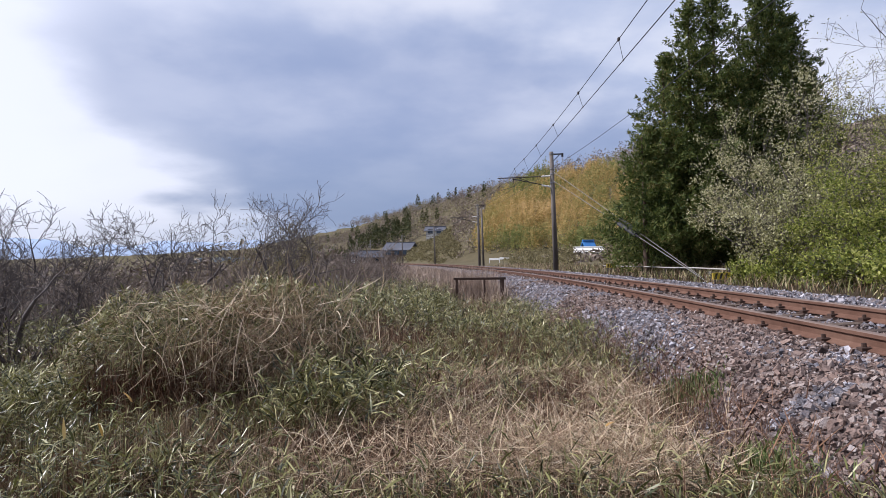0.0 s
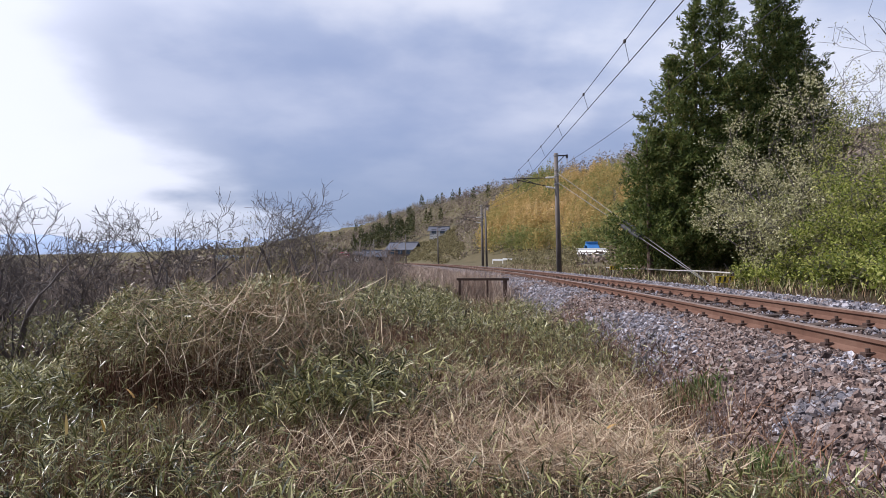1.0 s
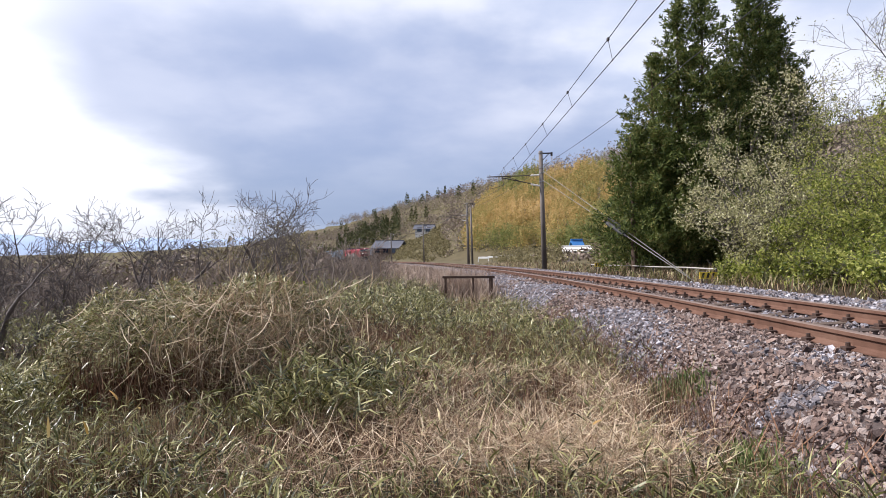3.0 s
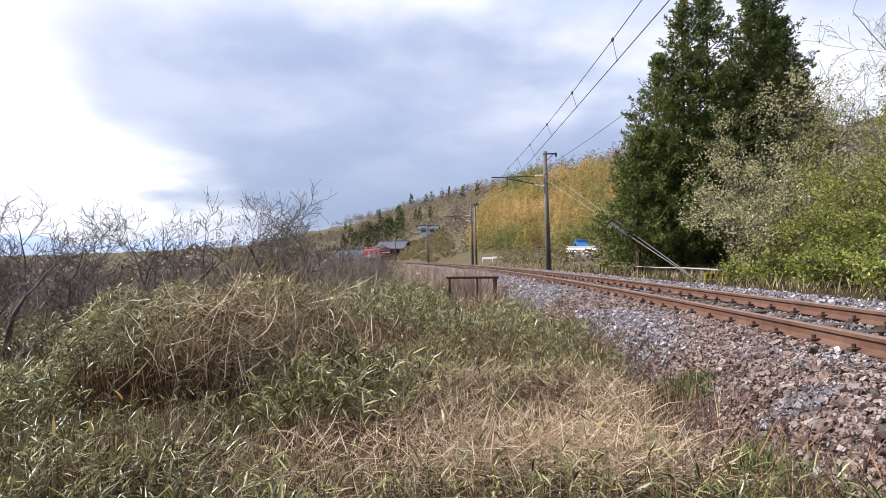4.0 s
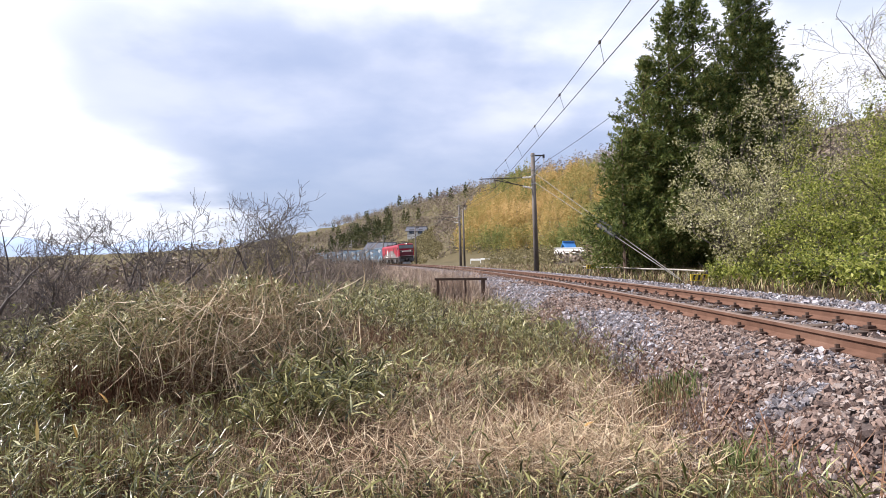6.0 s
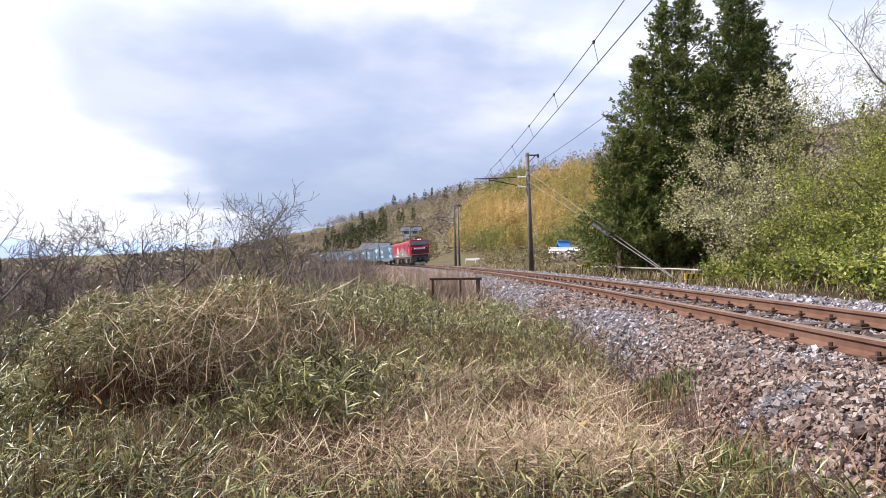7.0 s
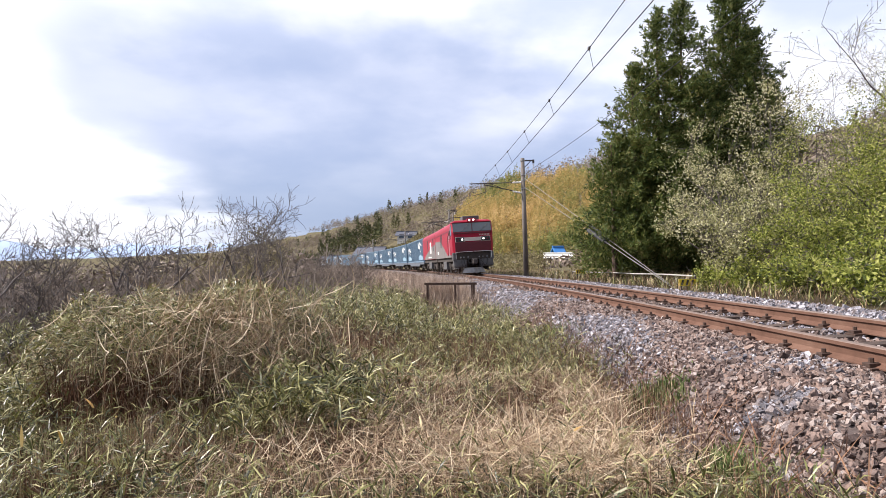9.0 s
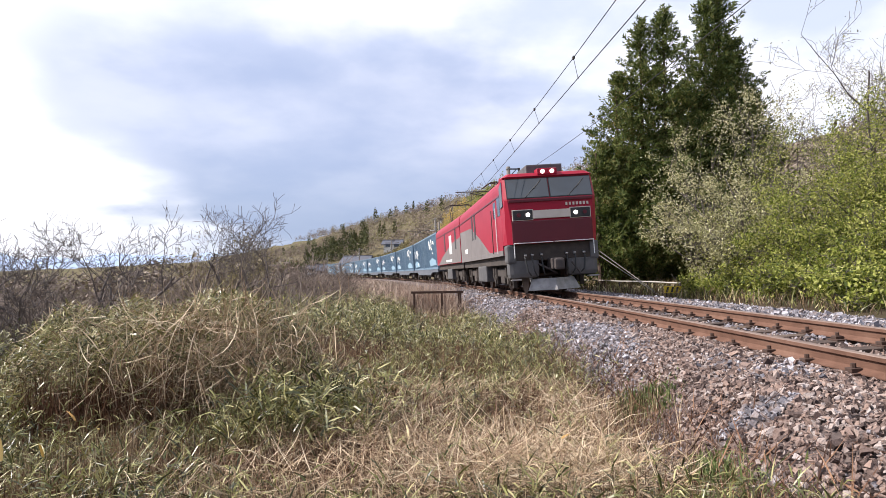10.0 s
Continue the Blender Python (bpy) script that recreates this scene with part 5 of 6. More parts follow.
def right_bank():
    pale = "spindly shrub with grey stems and pale young leaves"
    olive = "dense shrub of fresh olive-green leaves on the bank"
    for s, x, y, h, n in [(31, 11.9, 22.5, 5.6, 4200), (32, 13.6, 23.5, 6.8, 4600), (33, 10.9, 21.6, 3.4, 2400), (34, 11.9, 19.8, 3.2, 2200)]:
        leafy_shrub(s, x, y, h, pale, PALELEAF, int(n * 1.3), 0.10, 5, 0.6, 0.05)
    for s, x, y, h, n in [(41, 13.0, 20.5, 4.6, 11000), (42, 14.6, 19.0, 5.0, 12000), (43, 12.0, 17.6, 3.0, 9000), (44, 13.6, 16.8, 3.8, 10000), (45, 16.5, 21.5, 6.0, 12000),
                          (46, 11.0, 17.2, 1.9, 6000), (47, 15.4, 16.2, 4.6, 10000), (48, 18.5, 19.0, 6.0, 10000), (49, 12.2, 15.2, 2.0, 6000)]:
        leafy_shrub(s, x, y, h, olive, OLIVE, int(n * 1.25), 0.088, 5, 0.66, 0.045, up=0.12, jitter=0.15)
    for s, x, y, h, n in [(101, 9.7, 13.0, 1.3, 3200), (102, 10.6, 14.4, 1.6, 3600), (103, 9.9, 16.2, 1.2, 3000), (104, 10.0, 18.6, 1.3, 3000), (105, 10.8, 12.2, 1.7, 3600), (106, 9.6, 20.2, 1.1, 2600)]:
        leafy_shrub(s, x, y, h, "low olive-green shrub at the edge of the gravel", OLIVE, n, 0.11, 5, 0.7, 0.03, up=0.08, jitter=0.15)
    for s, x, y, h in [(51, 14.9, 18.6, 9.4), (52, 19.5, 24.0, 7.5), (53, 17.5, 26.5, 8.0), (54, 22.0, 27.0, 8.0), (55, 16.0, 24.5, 6.8)]:
        bare_tree(s, x, y, h * 0.62, "leafless grey tree with fine twigs and first buds", 5, 0.58, 0.065, 0.16, leaf=PALELEAF, nleaf=900, lsize=0.07, kids=(3, 5), first=0.3)


right_bank()


def left_trees():
    lab = "leafless dark sapling with many thin twigs"
    for s, x, y, h, r in [(61, -11.6, 17.5, 4.1, 0.10), (62, -8.6, 17.0, 3.8, 0.08), (63, -7.2, 18.5, 4.0, 0.08), (64, -5.1, 19.5, 3.7, 0.07), (65, -9.8, 19.0, 3.6, 0.07),
                          (66, -6.2, 15.0, 2.8, 0.06), (67, -10.4, 14.6, 3.7, 0.12), (68, -4.4, 20.5, 3.4, 0.06), (69, -12.5, 15.5, 3.6, 0.08), (70, -7.9, 14.0, 2.6, 0.06),
                          (72, -5.6, 25.0, 3.6, 0.07), (73, -13.5, 19.0, 4.6, 0.09), (74, -9.2, 22.0, 4.1, 0.08), (75, -6.6, 21.5, 3.9, 0.07),
                          (76, -11.0, 24.0, 4.6, 0.08), (77, -14.5, 22.0, 4.6, 0.08), (78, -6.9, 10.6, 2.5, 0.08)]:
        bare_tree(s, x, y, h * 0.66, lab, 5, 0.60, r, 0.22, kids=(3, 5), bark=BARK)
    for sd, x, y, h in [(501, -6.6, 26.0, 3.5), (503, -8.6, 28.0, 3.6), (504, -8.0, 31.0, 3.9)]:
        leafy_shrub(sd, x, y, h, "twiggy bush with sparse dull olive-brown leaves", BRUSHLEAF, 3600, 0.10, 5, 0.6, 0.04, bark=TWIG, jitter=0.2)
    # thicket of twiggy bushes on the slope: three kinds, repeated
    rng = np.random.default_rng(404)
    kinds = []
    for k in range(3):
        t = tagged(new("bare_bush"), "leafless brown twiggy bush in the thicket", "bush", group="thicket on the slope")
        for j in range(5):
            V, F, _ = branching(rng, rng.normal(0, 0.25, 3) * (1, 1, 0), 1.25, 4, 0.55, 0.028, 0.4, (3, 5), 0.2, 0.66, 0.1)
            mesh_ob("stem", V, F, TWIG, t, smooth=True)
        kinds.append(t)
    made = 0
    while made < 96:
        x, y = rng.uniform(-24, -2.2), rng.uniform(10.5, 40)
        if track_offset([x], [y])[1][0] > -7.0 or (x > -6.2 and y < 14.5):
            continue
        z = float(ground_z([x], [y], False)[0])
        f = rng.uniform(0.75, 1.25)
        m = pose(x, y, z - 0.08, 0, 0, rng.uniform(0, 360)) @ Matrix.Diagonal((f, f, f, 1))
        if made < 3:
            kinds[made].matrix_basis = m
        else:
            o = copy_thing(kinds[made % 3], Matrix())
            o.matrix_basis = m
        made += 1


left_trees()


def bank_brush():
    """Weeds, brush and dry stalks of the track side and the left slope, as masses."""
    rng = np.random.default_rng(77)

    def mass(name, label, mat, chunks, cat="grass"):
        V, F = join(chunks)
        return tagged(mesh_ob(name, V, F, mat), label, cat, kind="stuff")

    def field(n, x0, x1, y0, y1, test=None):
        x, y = rng.uniform(x0, x1, n), rng.uniform(y0, y1, n)
        u, o = track_offset(x, y)
        k = (o < -2.2 + rng.normal(0, 0.10, len(o))) if test is None else test(x, y, o)
        x, y = x[k], y[k]
        o = o[k]
        bed = np.interp(o, [-2.85, -2.2, -1.55], [-1.12, -0.65, -0.27])
        return np.stack([x, y, np.maximum(ground_z(x, y), bed) - 0.02], -1)

    def patchy(P, s, lo, seed):
        return P[vnoise(P[:, 0], P[:, 1], s, seed) + rng.normal(0, 0.15, len(P)) > lo]
    def shoots(base, height, k, length, width, low=0.4):
        """Bamboo-grass shoots: upright canes, each with k leaves that fan out of its upper part."""
        n = len(base)
        az, th = rng.uniform(0, 2 * np.pi, n), rng.uniform(0, 0.38, n)
        canes = blades(rng, base, height, 0.0035 + 0.0002 * base[:, 1], th, 0.0, az=az, seg=1)
        u = rng.uniform(low, 1.0, (n, k))
        top = np.stack([np.sin(th) * np.cos(az), np.sin(th) * np.sin(az), np.cos(th)], -1)
        R = (base[:, None, :] + top[:, None, :] * (u * np.asarray(height)[:, None])[:, :, None]).reshape(-1, 3)
        m = len(R)
        leaves = blades(rng, R, rng.uniform(0.6, 1.3, m) * length, rng.uniform(0.7, 1.3, m) * width, rng.uniform(0.25, 1.5, m), rng.uniform(0.1, 1.3, m), seg=2, twist=1)
        return canes, leaves

    def straw_zone(P):
        """1 on the flattened straw, 0 in the bamboo grass."""
        d = np.hypot((P[:, 0] - 0.55) / 1.15, (P[:, 1] - 5.0) / 2.3)
        return np.clip(1.5 - d + 0.5 * vnoise(P[:, 0], P[:, 1], 1.2, 21.0), 0, 1)

    def clump_side(P):
        return np.hypot((P[:, 0] + 2.4) / 1.4, (P[:, 1] - 6.8) / 1.0) > 1
    # near and middle turf: dry upright stalks, dead stems, bamboo grass
    near = np.concatenate([field(30000, -3.8, 2.6, 2.2, 6.0), field(20000, -6.5, 2.6, 6.0, 10.0), field(4000, -5, 2.6, -4, 2.2)])
    near = near[rng.random(len(near)) > 0.55 * straw_zone(near)]
    h = rng.uniform(0.12, 0.42, len(near)) * (1 - 0.35 * straw_zone(near)) * (1 + 0.6 * vnoise(near[:, 0], near[:, 1], 1.3, 2.0))
    mid = field(30000, -8, 3.0, 10.0, 26)
    mass("dry_grass", "tangled dry brown and straw-coloured grass on the verge", DRY,
         [blades(rng, near, h, rng.uniform(0.0025, 0.006, len(near)), rng.uniform(0.0, 0.55, len(near)), rng.uniform(-0.6, 0.7, len(near)), twist=1, seg=2),
          blades(rng, mid, rng.uniform(0.12, 0.40, len(mid)), rng.uniform(0.006, 0.014, len(mid)), rng.uniform(0, 0.8, len(mid)), rng.uniform(-0.4, 0.8, len(mid)), seg=2, twist=1)])
    st = patchy(field(60000, -6, 2.5, 2.2, 11), 0.9, -0.15, 13.0)
    mass("dead_stems", "dark red-brown dead weed stems among the grass", STALK,
         [blades(rng, st, rng.uniform(0.10, 0.46, len(st)), rng.uniform(0.003, 0.006, len(st)), rng.uniform(0, 0.6, len(st)), rng.uniform(-0.4, 0.5, len(st)), seg=2, twist=1)])
    g1 = np.concatenate([field(6800, -3.8, 2.4, 2.2, 6.0), field(6800, -6.5, 2.4, 6.0, 10.0), field(900, -5, 2.4, -4, 2.2)])
    g1 = g1[(rng.random(len(g1)) > 0.86 * straw_zone(g1)) & clump_side(g1)]
    g1 = patchy(g1, 0.8, -0.17, 4.0)
    g1 = g1[~((g1[:, 0] > -3.3) & (g1[:, 0] < -1.7) & (g1[:, 1] > 5.3) & (g1[:, 1] < 6.9) & (rng.random(len(g1)) < 0.82))]
    c1, l1 = shoots(g1, rng.uniform(0.16, 0.46, len(g1)), 7, 0.112, 0.0098)
    g2 = field(9500, -8, 2.3, 10.0, 24)
    g2 = patchy(g2, 0.5, -0.18, 9.0)
    g2 = g2[(g2[:, 0] < 0.2) | (g2[:, 1] < 17)]
    tall = 0.46 + 0.46 * np.clip(-g2[:, 0] / 2 + 0.3, 0, 1) + 0.25 * vnoise(g2[:, 0], g2[:, 1], 0.6, 14.0)
    c2, l2 = shoots(g2, tall * rng.uniform(0.6, 1.1, len(g2)), 7, 0.14, 0.015)
    mass("dwarf_bamboo", "low olive-green dwarf bamboo leaves among the dry grass", GREEN, [l1, l2])
    mass("bamboo_canes", "thin brown canes of the dwarf bamboo", STALK, [c1, c2])
    # lodged straw
    s1 = []
    for cx, cy, rx, ry, n in [(0.6, 4.2, 0.9, 0.6, 4200), (0.2, 6.6, 0.9, 0.10, 900), (1.2, 3.8, 0.45, 0.4, 1300), (-0.2, 5.3, 0.7, 0.6, 2000), (1.5, 5.6, 0.35, 0.8, 1300), (-0.9, 3.7, 0.8, 0.5, 900)]:
        P = np.stack([rng.normal(cx, rx * 0.6, n), rng.normal(cy, ry * 0.6, n)], -1)
        z = ground_z(P[:, 0], P[:, 1]) + 0.06 + 0.24 * rng.random(n)
        s1.append(blades(rng, np.column_stack([P, z]), rng.uniform(0.10, 0.40, n), rng.uniform(0.003, 0.0062, n), rng.uniform(0.8, 1.8, n), rng.uniform(-0.6, 0.7, n), az=rng.normal(0.1, 0.5, n) if ry < 0.2 else None, seg=2))
    mass("fallen_straw", "pale fallen straw lying in flattened heaps", STRAW, s1)

    # the arching clump: dark hollow of upright stems, a roof of bamboo-grass leaves, pale curled tops
    def disc(n, cx, cy, rx, ry):
        a, r = rng.uniform(0, 2 * np.pi, n), np.sqrt(rng.random(n))
        P = np.stack([cx + rx * r * np.cos(a), cy + ry * r * np.sin(a)], -1)
        return a, r, P, ground_z(P[:, 0], P[:, 1])
    n = 5200
    a, r, P, z = disc(n, -2.15, 7.0, 1.55, 0.95)
    mass("reed_clump", "clump of tangled dead reeds", DRY,
         [blades(rng, np.column_stack([P, z]), rng.uniform(0.55, 1.25, n) * (1.08 - 0.45 * r ** 2), rng.uniform(0.004, 0.008, n), rng.uniform(0, 0.4, n), rng.uniform(0.6, 2.6, n), seg=5, twist=1)], "reeds")
    n = 2000
    a, r, P, z = disc(n, -2.75, 6.2, 0.85, 0.38)
    mass("reed_stems", "reddish-brown upright dead stems under the reeds", STALK,
         [blades(rng, np.column_stack([P, z]), rng.uniform(0.25, 0.9, n), rng.uniform(0.004, 0.007, n), rng.uniform(0, 0.4, n), rng.uniform(-0.2, 0.4, n), seg=2)], "reeds")
    n = 21000
    a, r, P, z = disc(n, -2.45, 6.9, 1.65, 1.05)
    lump = 0.86 + 0.34 * vnoise(P[:, 0], P[:, 1], 1.9, 8.0)
    roof = 1.30 * lump * np.clip(1 - r ** 6, 0, 1) ** 0.5
    z = z + 0.05 + roof * (1 - 0.36 * rng.random(n) ** 1.8)
    Pz = np.column_stack([P, z])
    for sel, mt, nm, lb in ((slice(0, 14000), GREEN, "bamboo_grass_leaves", "drooping olive bamboo-grass leaves over the reeds"),
                            (slice(14000, n), DRY, "dry_bamboo_leaves", "withered brown bamboo-grass leaves")):
        q = Pz[sel]
        k = len(q)
        mass(nm, lb, mt, [blades(rng, q, rng.uniform(0.07, 0.17, k), rng.uniform(0.007, 0.015, k) * (1.0 if mt is GREEN else 0.7), rng.uniform(0.3, 1.7, k), rng.uniform(0.2, 1.6, k), seg=2, twist=1)], "dwarf bamboo")
    n = 1500
    P = np.stack([rng.normal(-1.75, 0.50, n), rng.normal(6.05, 0.28, n)], -1)
    mass("pale_reeds", "pale curled dry reed stems tangled on top", STRAW,
         [blades(rng, np.column_stack([P, ground_z(P[:, 0], P[:, 1]) + 1.18 * rng.random(n) ** 0.6]), rng.uniform(0.2, 0.6, n), rng.uniform(0.004, 0.008, n), rng.uniform(0.6, 2.5, n), rng.uniform(-1.8, 2.2, n), seg=6, twist=1)], "reeds")
    # green leaf sprays beside and before the clump
    P = np.concatenate([np.stack([rng.normal(-0.75, 0.40, 330), rng.normal(5.4, 0.40, 330)], -1), np.stack([rng.normal(-3.9, 0.35, 420), rng.normal(5.6, 0.55, 420)], -1)])
    B = np.column_stack([P, ground_z(P[:, 0], P[:, 1])])
    B = B[track_offset(B[:, 0], B[:, 1])[1] < -2.6]
    c3, l3 = shoots(B, rng.uniform(0.35, 0.75, len(B)), 8, 0.15, 0.014, 0.3)
    mass("bamboo_sprays", "olive bamboo-grass sprays before the reeds", GREEN, [l3])
    mass("spray_canes", "brown canes of the bamboo-grass sprays", STALK, [c3])
    n = 12
    P = np.stack([rng.uniform(-3.2, 1.2, n), rng.uniform(3.6, 6.0, n)], -1)
    mass("withered_leaves", "a few broad withered orange-yellow leaves in the grass", WITHER,
         [blades(rng, np.column_stack([P, ground_z(P[:, 0], P[:, 1]) + rng.uniform(0.25, 0.45, n)]), rng.uniform(0.10, 0.20, n), rng.uniform(0.012, 0.022, n), rng.uniform(0, 1.2, n), rng.uniform(0.2, 1.2, n))])
    # fresh tufts by the ballast
    f1 = []
    for cx, cy, rr, n, ln in [(1.95, 10.9, 0.42, 1100, 0.22), (2.08, 5.7, 0.26, 1100, 0.12), (1.93, 3.95, 0.15, 420, 0.10), (-0.9, 19.0, 0.9, 900, 0.5), (1.75, 3.6, 0.25, 500, 0.16)]:
        P = np.stack([rng.normal(cx, rr * 0.55, n), rng.normal(cy, rr * 0.8, n)], -1)
        u, o = track_offset(P[:, 0], P[:, 1])
        z = np.maximum(ground_z(P[:, 0], P[:, 1]), np.interp(o, [-2.85, -2.2, -1.55], [-1.12, -0.65, -0.27]))
        f1.append(blades(rng, np.column_stack([P, z]), rng.uniform(0.5, 1.2, n) * ln, rng.uniform(0.006, 0.012, n) * (1 + cy / 20), rng.uniform(0, 0.7, n), rng.uniform(0.2, 1.2, n)))
    mass("fresh_grass_tufts", "bright green tufts of new grass at the ballast's edge", FRESH, f1)
    n = 2600
    uu, oo = rng.uniform(-2, 9, n), rng.normal(-2.15, 0.22, n)
    T = np.array([on_track(p_, q_, 0, False) for p_, q_ in zip(uu, oo)])
    T[:, 2] = np.interp(oo, [-2.85, -2.2, -1.55], [-1.0, -0.63, -0.25])
    mass("dead_runners", "reddish dead runners straggling over the ballast's foot", STALK,
         [blades(rng, T, rng.uniform(0.1, 0.4, n), rng.uniform(0.004, 0.008, n), rng.uniform(0.6, 1.5, n), rng.uniform(-0.5, 0.6, n))])
    # tall dry weeds round the iron frame and along the bank
    n = 5200
    P = field(n, -0.6, 2.4, 17.5, 27)
    P = P[(P[:, 1] > 22.6) | (rng.random(len(P)) < 0.12)]
    w = [blades(rng, P, rng.uniform(0.3, 0.8, len(P)), rng.uniform(0.006, 0.012, len(P)), rng.uniform(0, 0.5, len(P)), rng.uniform(-0.5, 0.8, len(P)))]
    n = 3400
    P = np.stack([rng.normal(0.95, 0.75, n), rng.uniform(22.4, 25.5, n)], -1)
    P = P[track_offset(P[:, 0], P[:, 1])[1] < -2.4]
    mass("withered_weeds", "pale pinkish-grey withered weed stalks behind the iron frame", WEED,
         [blades(rng, np.column_stack([P, ground_z(P[:, 0], P[:, 1])]), rng.uniform(0.5, 1.25, len(P)), rng.uniform(0.006, 0.011, len(P)), rng.uniform(0, 0.35, len(P)), rng.uniform(-0.4, 0.6, len(P)))])
    us, os_ = rng.uniform(27, 190, 22000), -2.3 - 9 * rng.random(22000) ** 1.3
    Q = np.array([on_track(a_, b_, 0, False) for a_, b_ in zip(us, os_)])
    Q[:, 2] = ground_z(Q[:, 0], Q[:, 1], False)
    w.append(blades(rng, Q, rng.uniform(0.25, 0.75, len(Q)), 0.014 + us * 0.0005, rng.uniform(0, 0.4, len(Q)), rng.uniform(0.1, 1.0, len(Q))))
    mass("tall_dry_weeds", "tall dry weeds along the foot of the railway bank", WEED, w)
    # right side verge
    us, os_ = rng.uniform(6, 70, 9000), 3.4 + 4.3 * rng.random(9000)
    Q = np.array([on_track(a_, b_, 0, False) for a_, b_ in zip(us, os_)])
    Q[:, 2] = ground_z(Q[:, 0], Q[:, 1], False)
    k = rng.random(len(Q)) < np.clip((os_ - 3.6) / 0.9, 0.06, 1)
    Q, uu = Q[k], us[k]
    mass("verge_weeds", "dry and greenish weeds on the far verge", DRY,
         [blades(rng, Q, rng.uniform(0.10, 0.50, len(Q)), 0.010 + uu * 0.0004, rng.uniform(0, 0.5, len(Q)), rng.uniform(0.1, 1.0, len(Q)))])
    Q2 = Q[rng.random(len(Q)) < 0.7]
    mass("verge_grass", "green grass and low leaves on the far verge", GREEN,
         [blades(rng, Q2 + rng.normal(0, 0.2, Q2.shape) * (1, 1, 0), rng.uniform(0.15, 0.5, len(Q2)), 0.022, rng.uniform(0, 0.6, len(Q2)), rng.uniform(0.1, 1.2, len(Q2)))])
    # brushwood of the left slope
    n = 15000
    P = np.stack([rng.uniform(-26, -2.5, n), rng.uniform(9, 42, n)], -1)
    u, o = track_offset(P[:, 0], P[:, 1])
    P = P[(o < -7.2) & (P[:, 1] > 13.0)]
    z = ground_z(P[:, 0], P[:, 1], False)
    h = 1.1 + 0.9 * vnoise(P[:, 0], P[:, 1], 0.25, 2.0)
    n = len(P)
    mass("brushwood", "grey-brown leafless brushwood on the slope", TWIG,
         [blades(rng, np.column_stack([P, z]), np.clip(h, 0.5, 3) * rng.uniform(0.7, 1.5, n), rng.uniform(0.012, 0.026, n), rng.uniform(0, 0.5, n), rng.uniform(-0.3, 0.8, n), seg=4)], "brushwood")
    k = rng.random(n) < 0.8
    L = np.column_stack([P, z + np.clip(h, 0.4, 3) * rng.uniform(0.1, 0.8, n)])[k]
    L = np.repeat(L, 3, 0) + rng.normal(0, 0.25, (3 * k.sum(), 3))
    mass("brush_leaves", "dull olive leaves in the brushwood of the slope", OLIVE, [leaf_quads(rng, L[::3], 0.11)], "brushwood")


bank_brush()


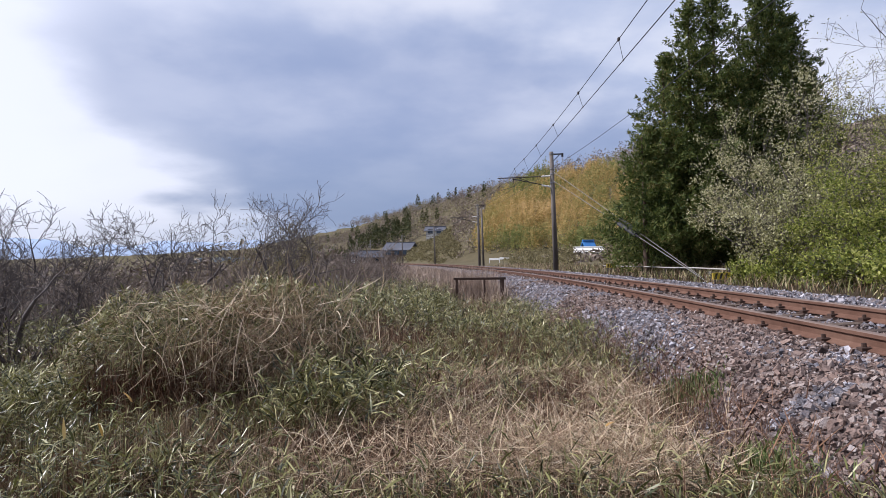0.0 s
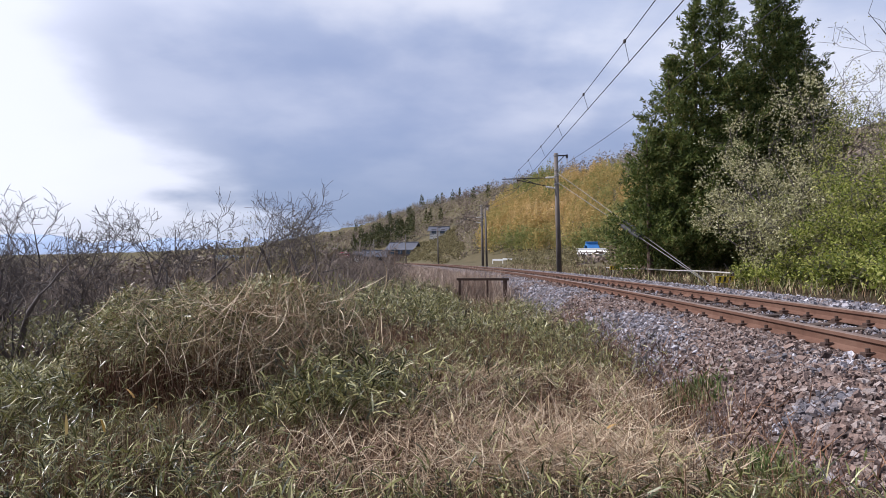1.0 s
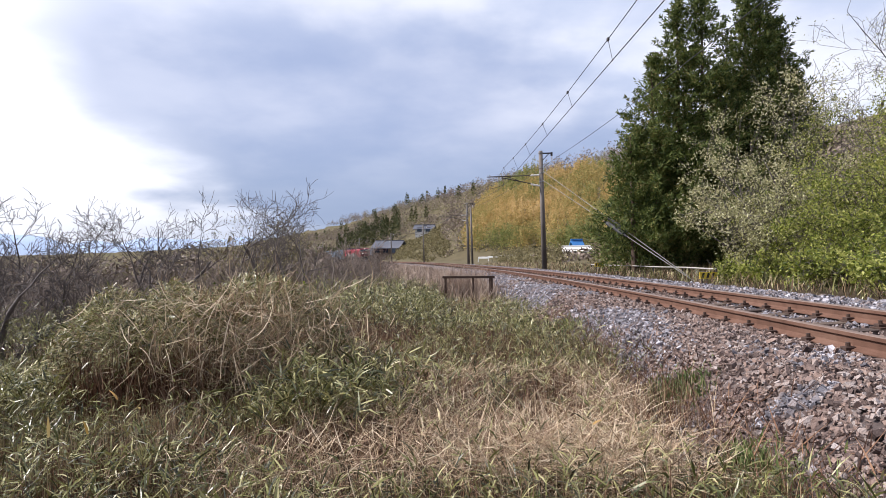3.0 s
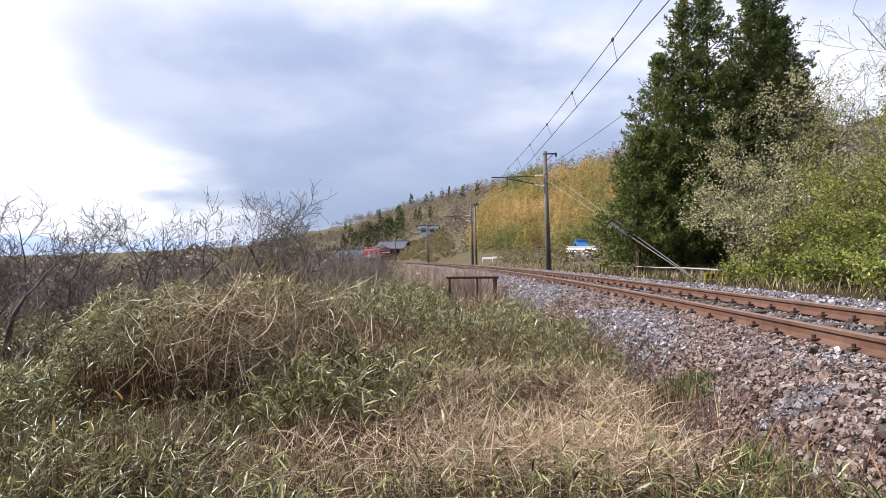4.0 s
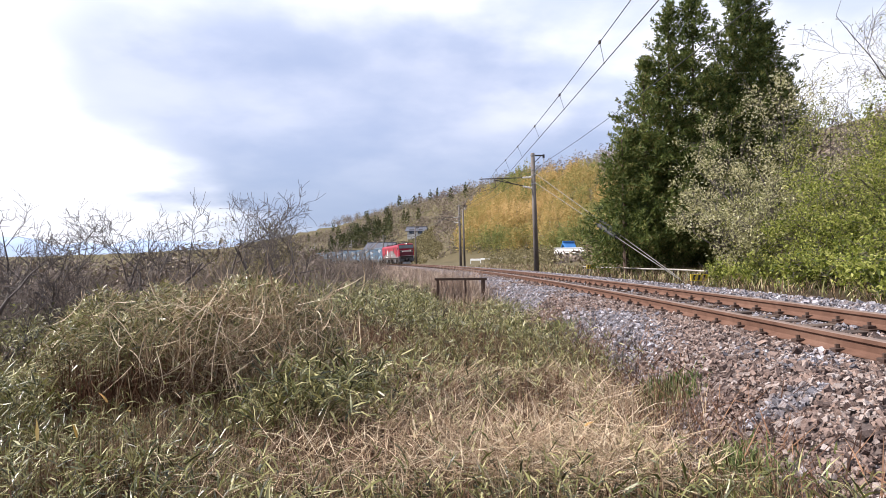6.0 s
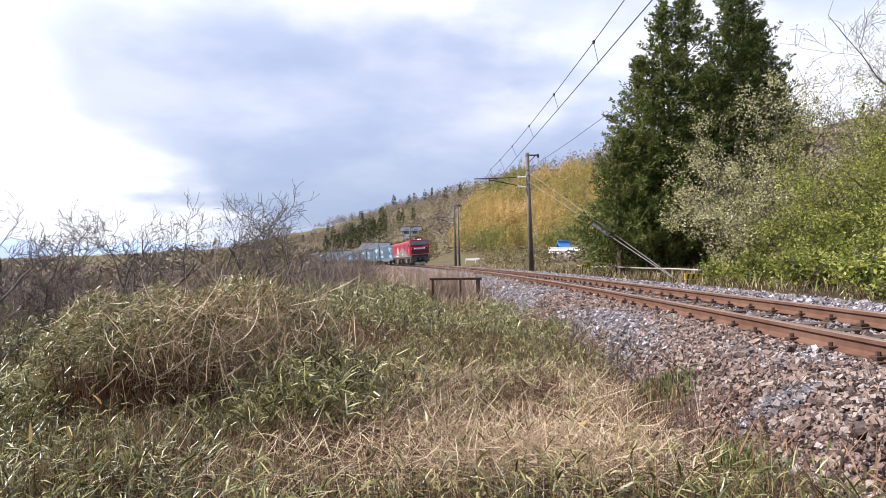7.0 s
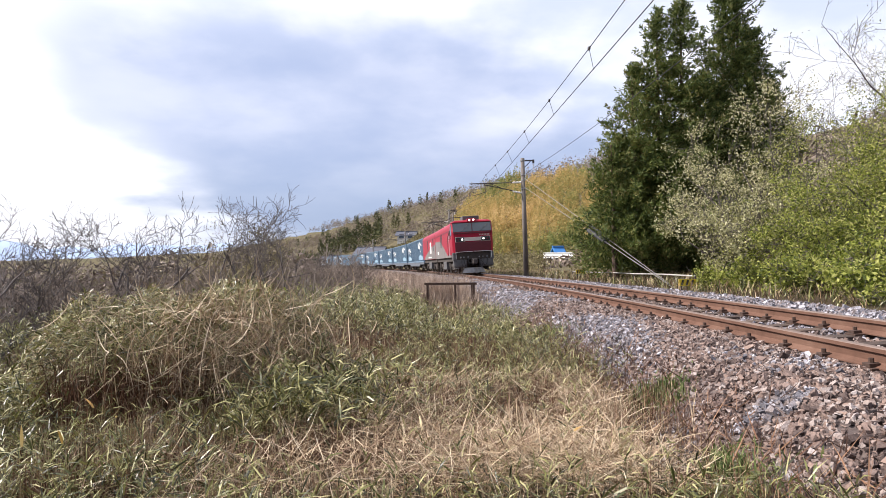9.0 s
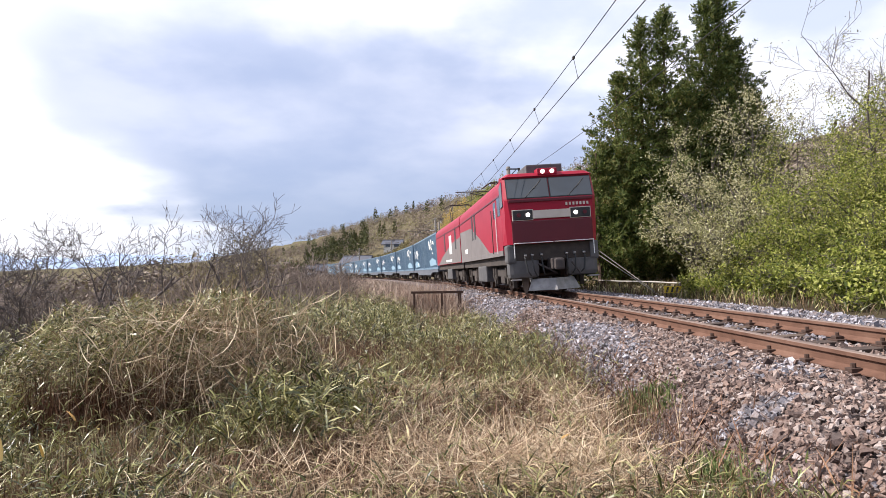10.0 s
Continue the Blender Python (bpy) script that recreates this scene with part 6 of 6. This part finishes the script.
def far_woods():
    """Trees too far off to count: hillside bamboo, bare wood, evergreens, and the belt beyond the fields."""
    rng = np.random.default_rng(99)

    def crowns(C, H, R, m, size, aspect=1.7, shape=0.8):
        n = len(C)
        off = rng.normal(size=(n, m, 3))
        off /= np.linalg.norm(off, axis=2, keepdims=True)
        off *= rng.random((n, m, 1)) ** 0.35
        off[:, :, 2] = off[:, :, 2] * 0.5 * H[:, None] + 0.55 * H[:, None]
        taper = 1 - shape * 0.6 * np.clip(off[:, :, 2:] / H[:, None, None], 0, 1)
        off[:, :, :2] *= R[:, None, None] * taper
        P = (C[:, None, :] + off).reshape(-1, 3)
        return leaf_quads(rng, P, np.repeat(np.broadcast_to(size, (n,)), m), aspect)

    def sites(n, x0, x1, y0, y1, lo=0.8, keep=None):
        x, y = rng.uniform(x0, x1, n), rng.uniform(y0, y1, n)
        z = ground_z(x, y, False)
        k = z > lo
        if keep is not None:
            k &= keep(x, y, z)
        return np.stack([x[k], y[k], z[k] - 0.3], -1)

    def bamboo_zone(x, y):
        a = x / y
        edge = 0.035 + 0.05 * np.clip((y - 120) / 90, 0, 1.5)
        top = ground_z(x, y, False) < 3 + 0.11 * y + 3 * vnoise(x, y, 0.05, 6.0)
        return (a > edge) & (a < 0.40) & (y > 88) & (y < 215) & top
    B = sites(6500, -5, 80, 90, 215, 1.6, lambda x, y, z: bamboo_zone(x, y))
    lump = vnoise(B[:, 0], B[:, 1], 0.14, 31.0)
    B, lump = B[lump > -0.30], lump[lump > -0.30]
    H = rng.uniform(3.6, 5.8, len(B)) * (1 + 0.75 * lump)
    V, F = crowns(B, H, rng.uniform(0.9, 1.7, len(B)), 52, 0.62, 3.2, 1.4)
    tagged(mesh_ob("hillside_bamboo", V, F, BAMBOO), "yellow-green bamboo grove covering the sunny hillside", "bamboo grove", kind="stuff")
    W = sites(11000, -140, 110, 60, 380, -1.0, lambda x, y, z: ~bamboo_zone(x, y) & (track_offset(x, y)[1] > 9) & ~((y < 215) & (x / y < -0.02)) & ~((y < 206) & (x < 3) & (y > 150)) & (np.hypot(x + 16.5, y - 198) > 13) & (np.hypot(x + 26.8, y - 227) > 9) & (x / y < 0.62) & (np.hypot(x - 21, y - 93) > 9))
    H = rng.uniform(2.4, 5.2, len(W)) * np.clip(0.35 + W[:, 2] * 0.12, 0.4, 1)
    V, F = crowns(W, H, rng.uniform(1.2, 2.4, len(W)), 34, 0.68, 3.2)
    tagged(mesh_ob("hillside_wood", V, F, WOOD_BARE), "grey-brown leafless wood on the hill", "woodland", kind="stuff")
    E = np.concatenate([sites(110, -38, -12, 222, 262, -3, lambda x, y, z: np.hypot(x + 27, y - 227) > 9), sites(60, -60, 40, 235, 350, 9), sites(40, -50, -32, 225, 260, -3)])
    E = E[(rng.random(len(E)) < 0.8)]
    H = rng.uniform(4, 8, len(E))
    V, F = crowns(E, H, rng.uniform(1.2, 2.6, len(E)), 110, 0.8, 2.0, 1.0)
    tagged(mesh_ob("hillside_evergreens", V, F, WOOD_DARK), "dark evergreen trees scattered on the hill", "woodland", kind="stuff")
    # lower right: scrub between the track and the bamboo
    S = sites(900, 9, 45, 40, 100, -1, lambda x, y, z: (track_offset(x, y)[1] > 6.5) & (np.hypot(x - 21, y - 93) > 5) & ((x / y < 0.20) | (x / y > 0.26) | (y > 95)))
    H = rng.uniform(1.0, 2.6, len(S))
    V, F = crowns(S, H, rng.uniform(0.7, 1.5, len(S)), 64, 0.30, 3.0)
    S = sites(1100, -20, 4, 138, 204, -2, lambda x, y, z: (track_offset(x, y)[1] > 6) & (np.hypot(x + 12.6, y - 192) > 5) & (np.hypot(x + 2.2, y - 203) > 5))
    V2, F2 = crowns(S, rng.uniform(0.7, 1.9, len(S)), rng.uniform(0.8, 1.6, len(S)), 26, 0.5, 2.6)
    V, F = join([(V, F), (V2, F2)])
    tagged(mesh_ob("scrub", V, F, BRUSHLEAF), "low dry scrub at the foot of the hill", "scrub", kind="stuff")
    # wooded bank behind the shrubs
    S = sites(700, 12, 60, 12, 70, 0.6, lambda x, y, z: (x / y > 0.46) & (x > 15))
    H = rng.uniform(2.0, 5.0, len(S))
    V, F = crowns(S, H, rng.uniform(1.0, 2.0, len(S)), 84, 0.38, 3.6)
    tagged(mesh_ob("bank_wood", V, F, WOOD_BARE), "leafless brown wood rising on the bank", "woodland", kind="stuff")
    # belt on the plain
    T = np.concatenate([sites(650, -90, -8, 45, 120, -9, lambda x, y, z: track_offset(x, y)[1] < -14),
                        sites(900, -420, -40, 140, 420, -9, lambda x, y, z: track_offset(x, y)[1] < -16)])
    H = rng.uniform(2.6, 5.2, len(T)) * (1 + np.clip(T[:, 1] - 120, 0, 300) / 300)
    V, F = crowns(T, H, rng.uniform(1.2, 2.6, len(T)), 38, 0.75, 3.2)
    tagged(mesh_ob("plain_wood", V, F, WOOD_BARE), "brown leafless thickets across the low plain", "woodland", kind="stuff")


far_woods()
scatter_stones()
motions()
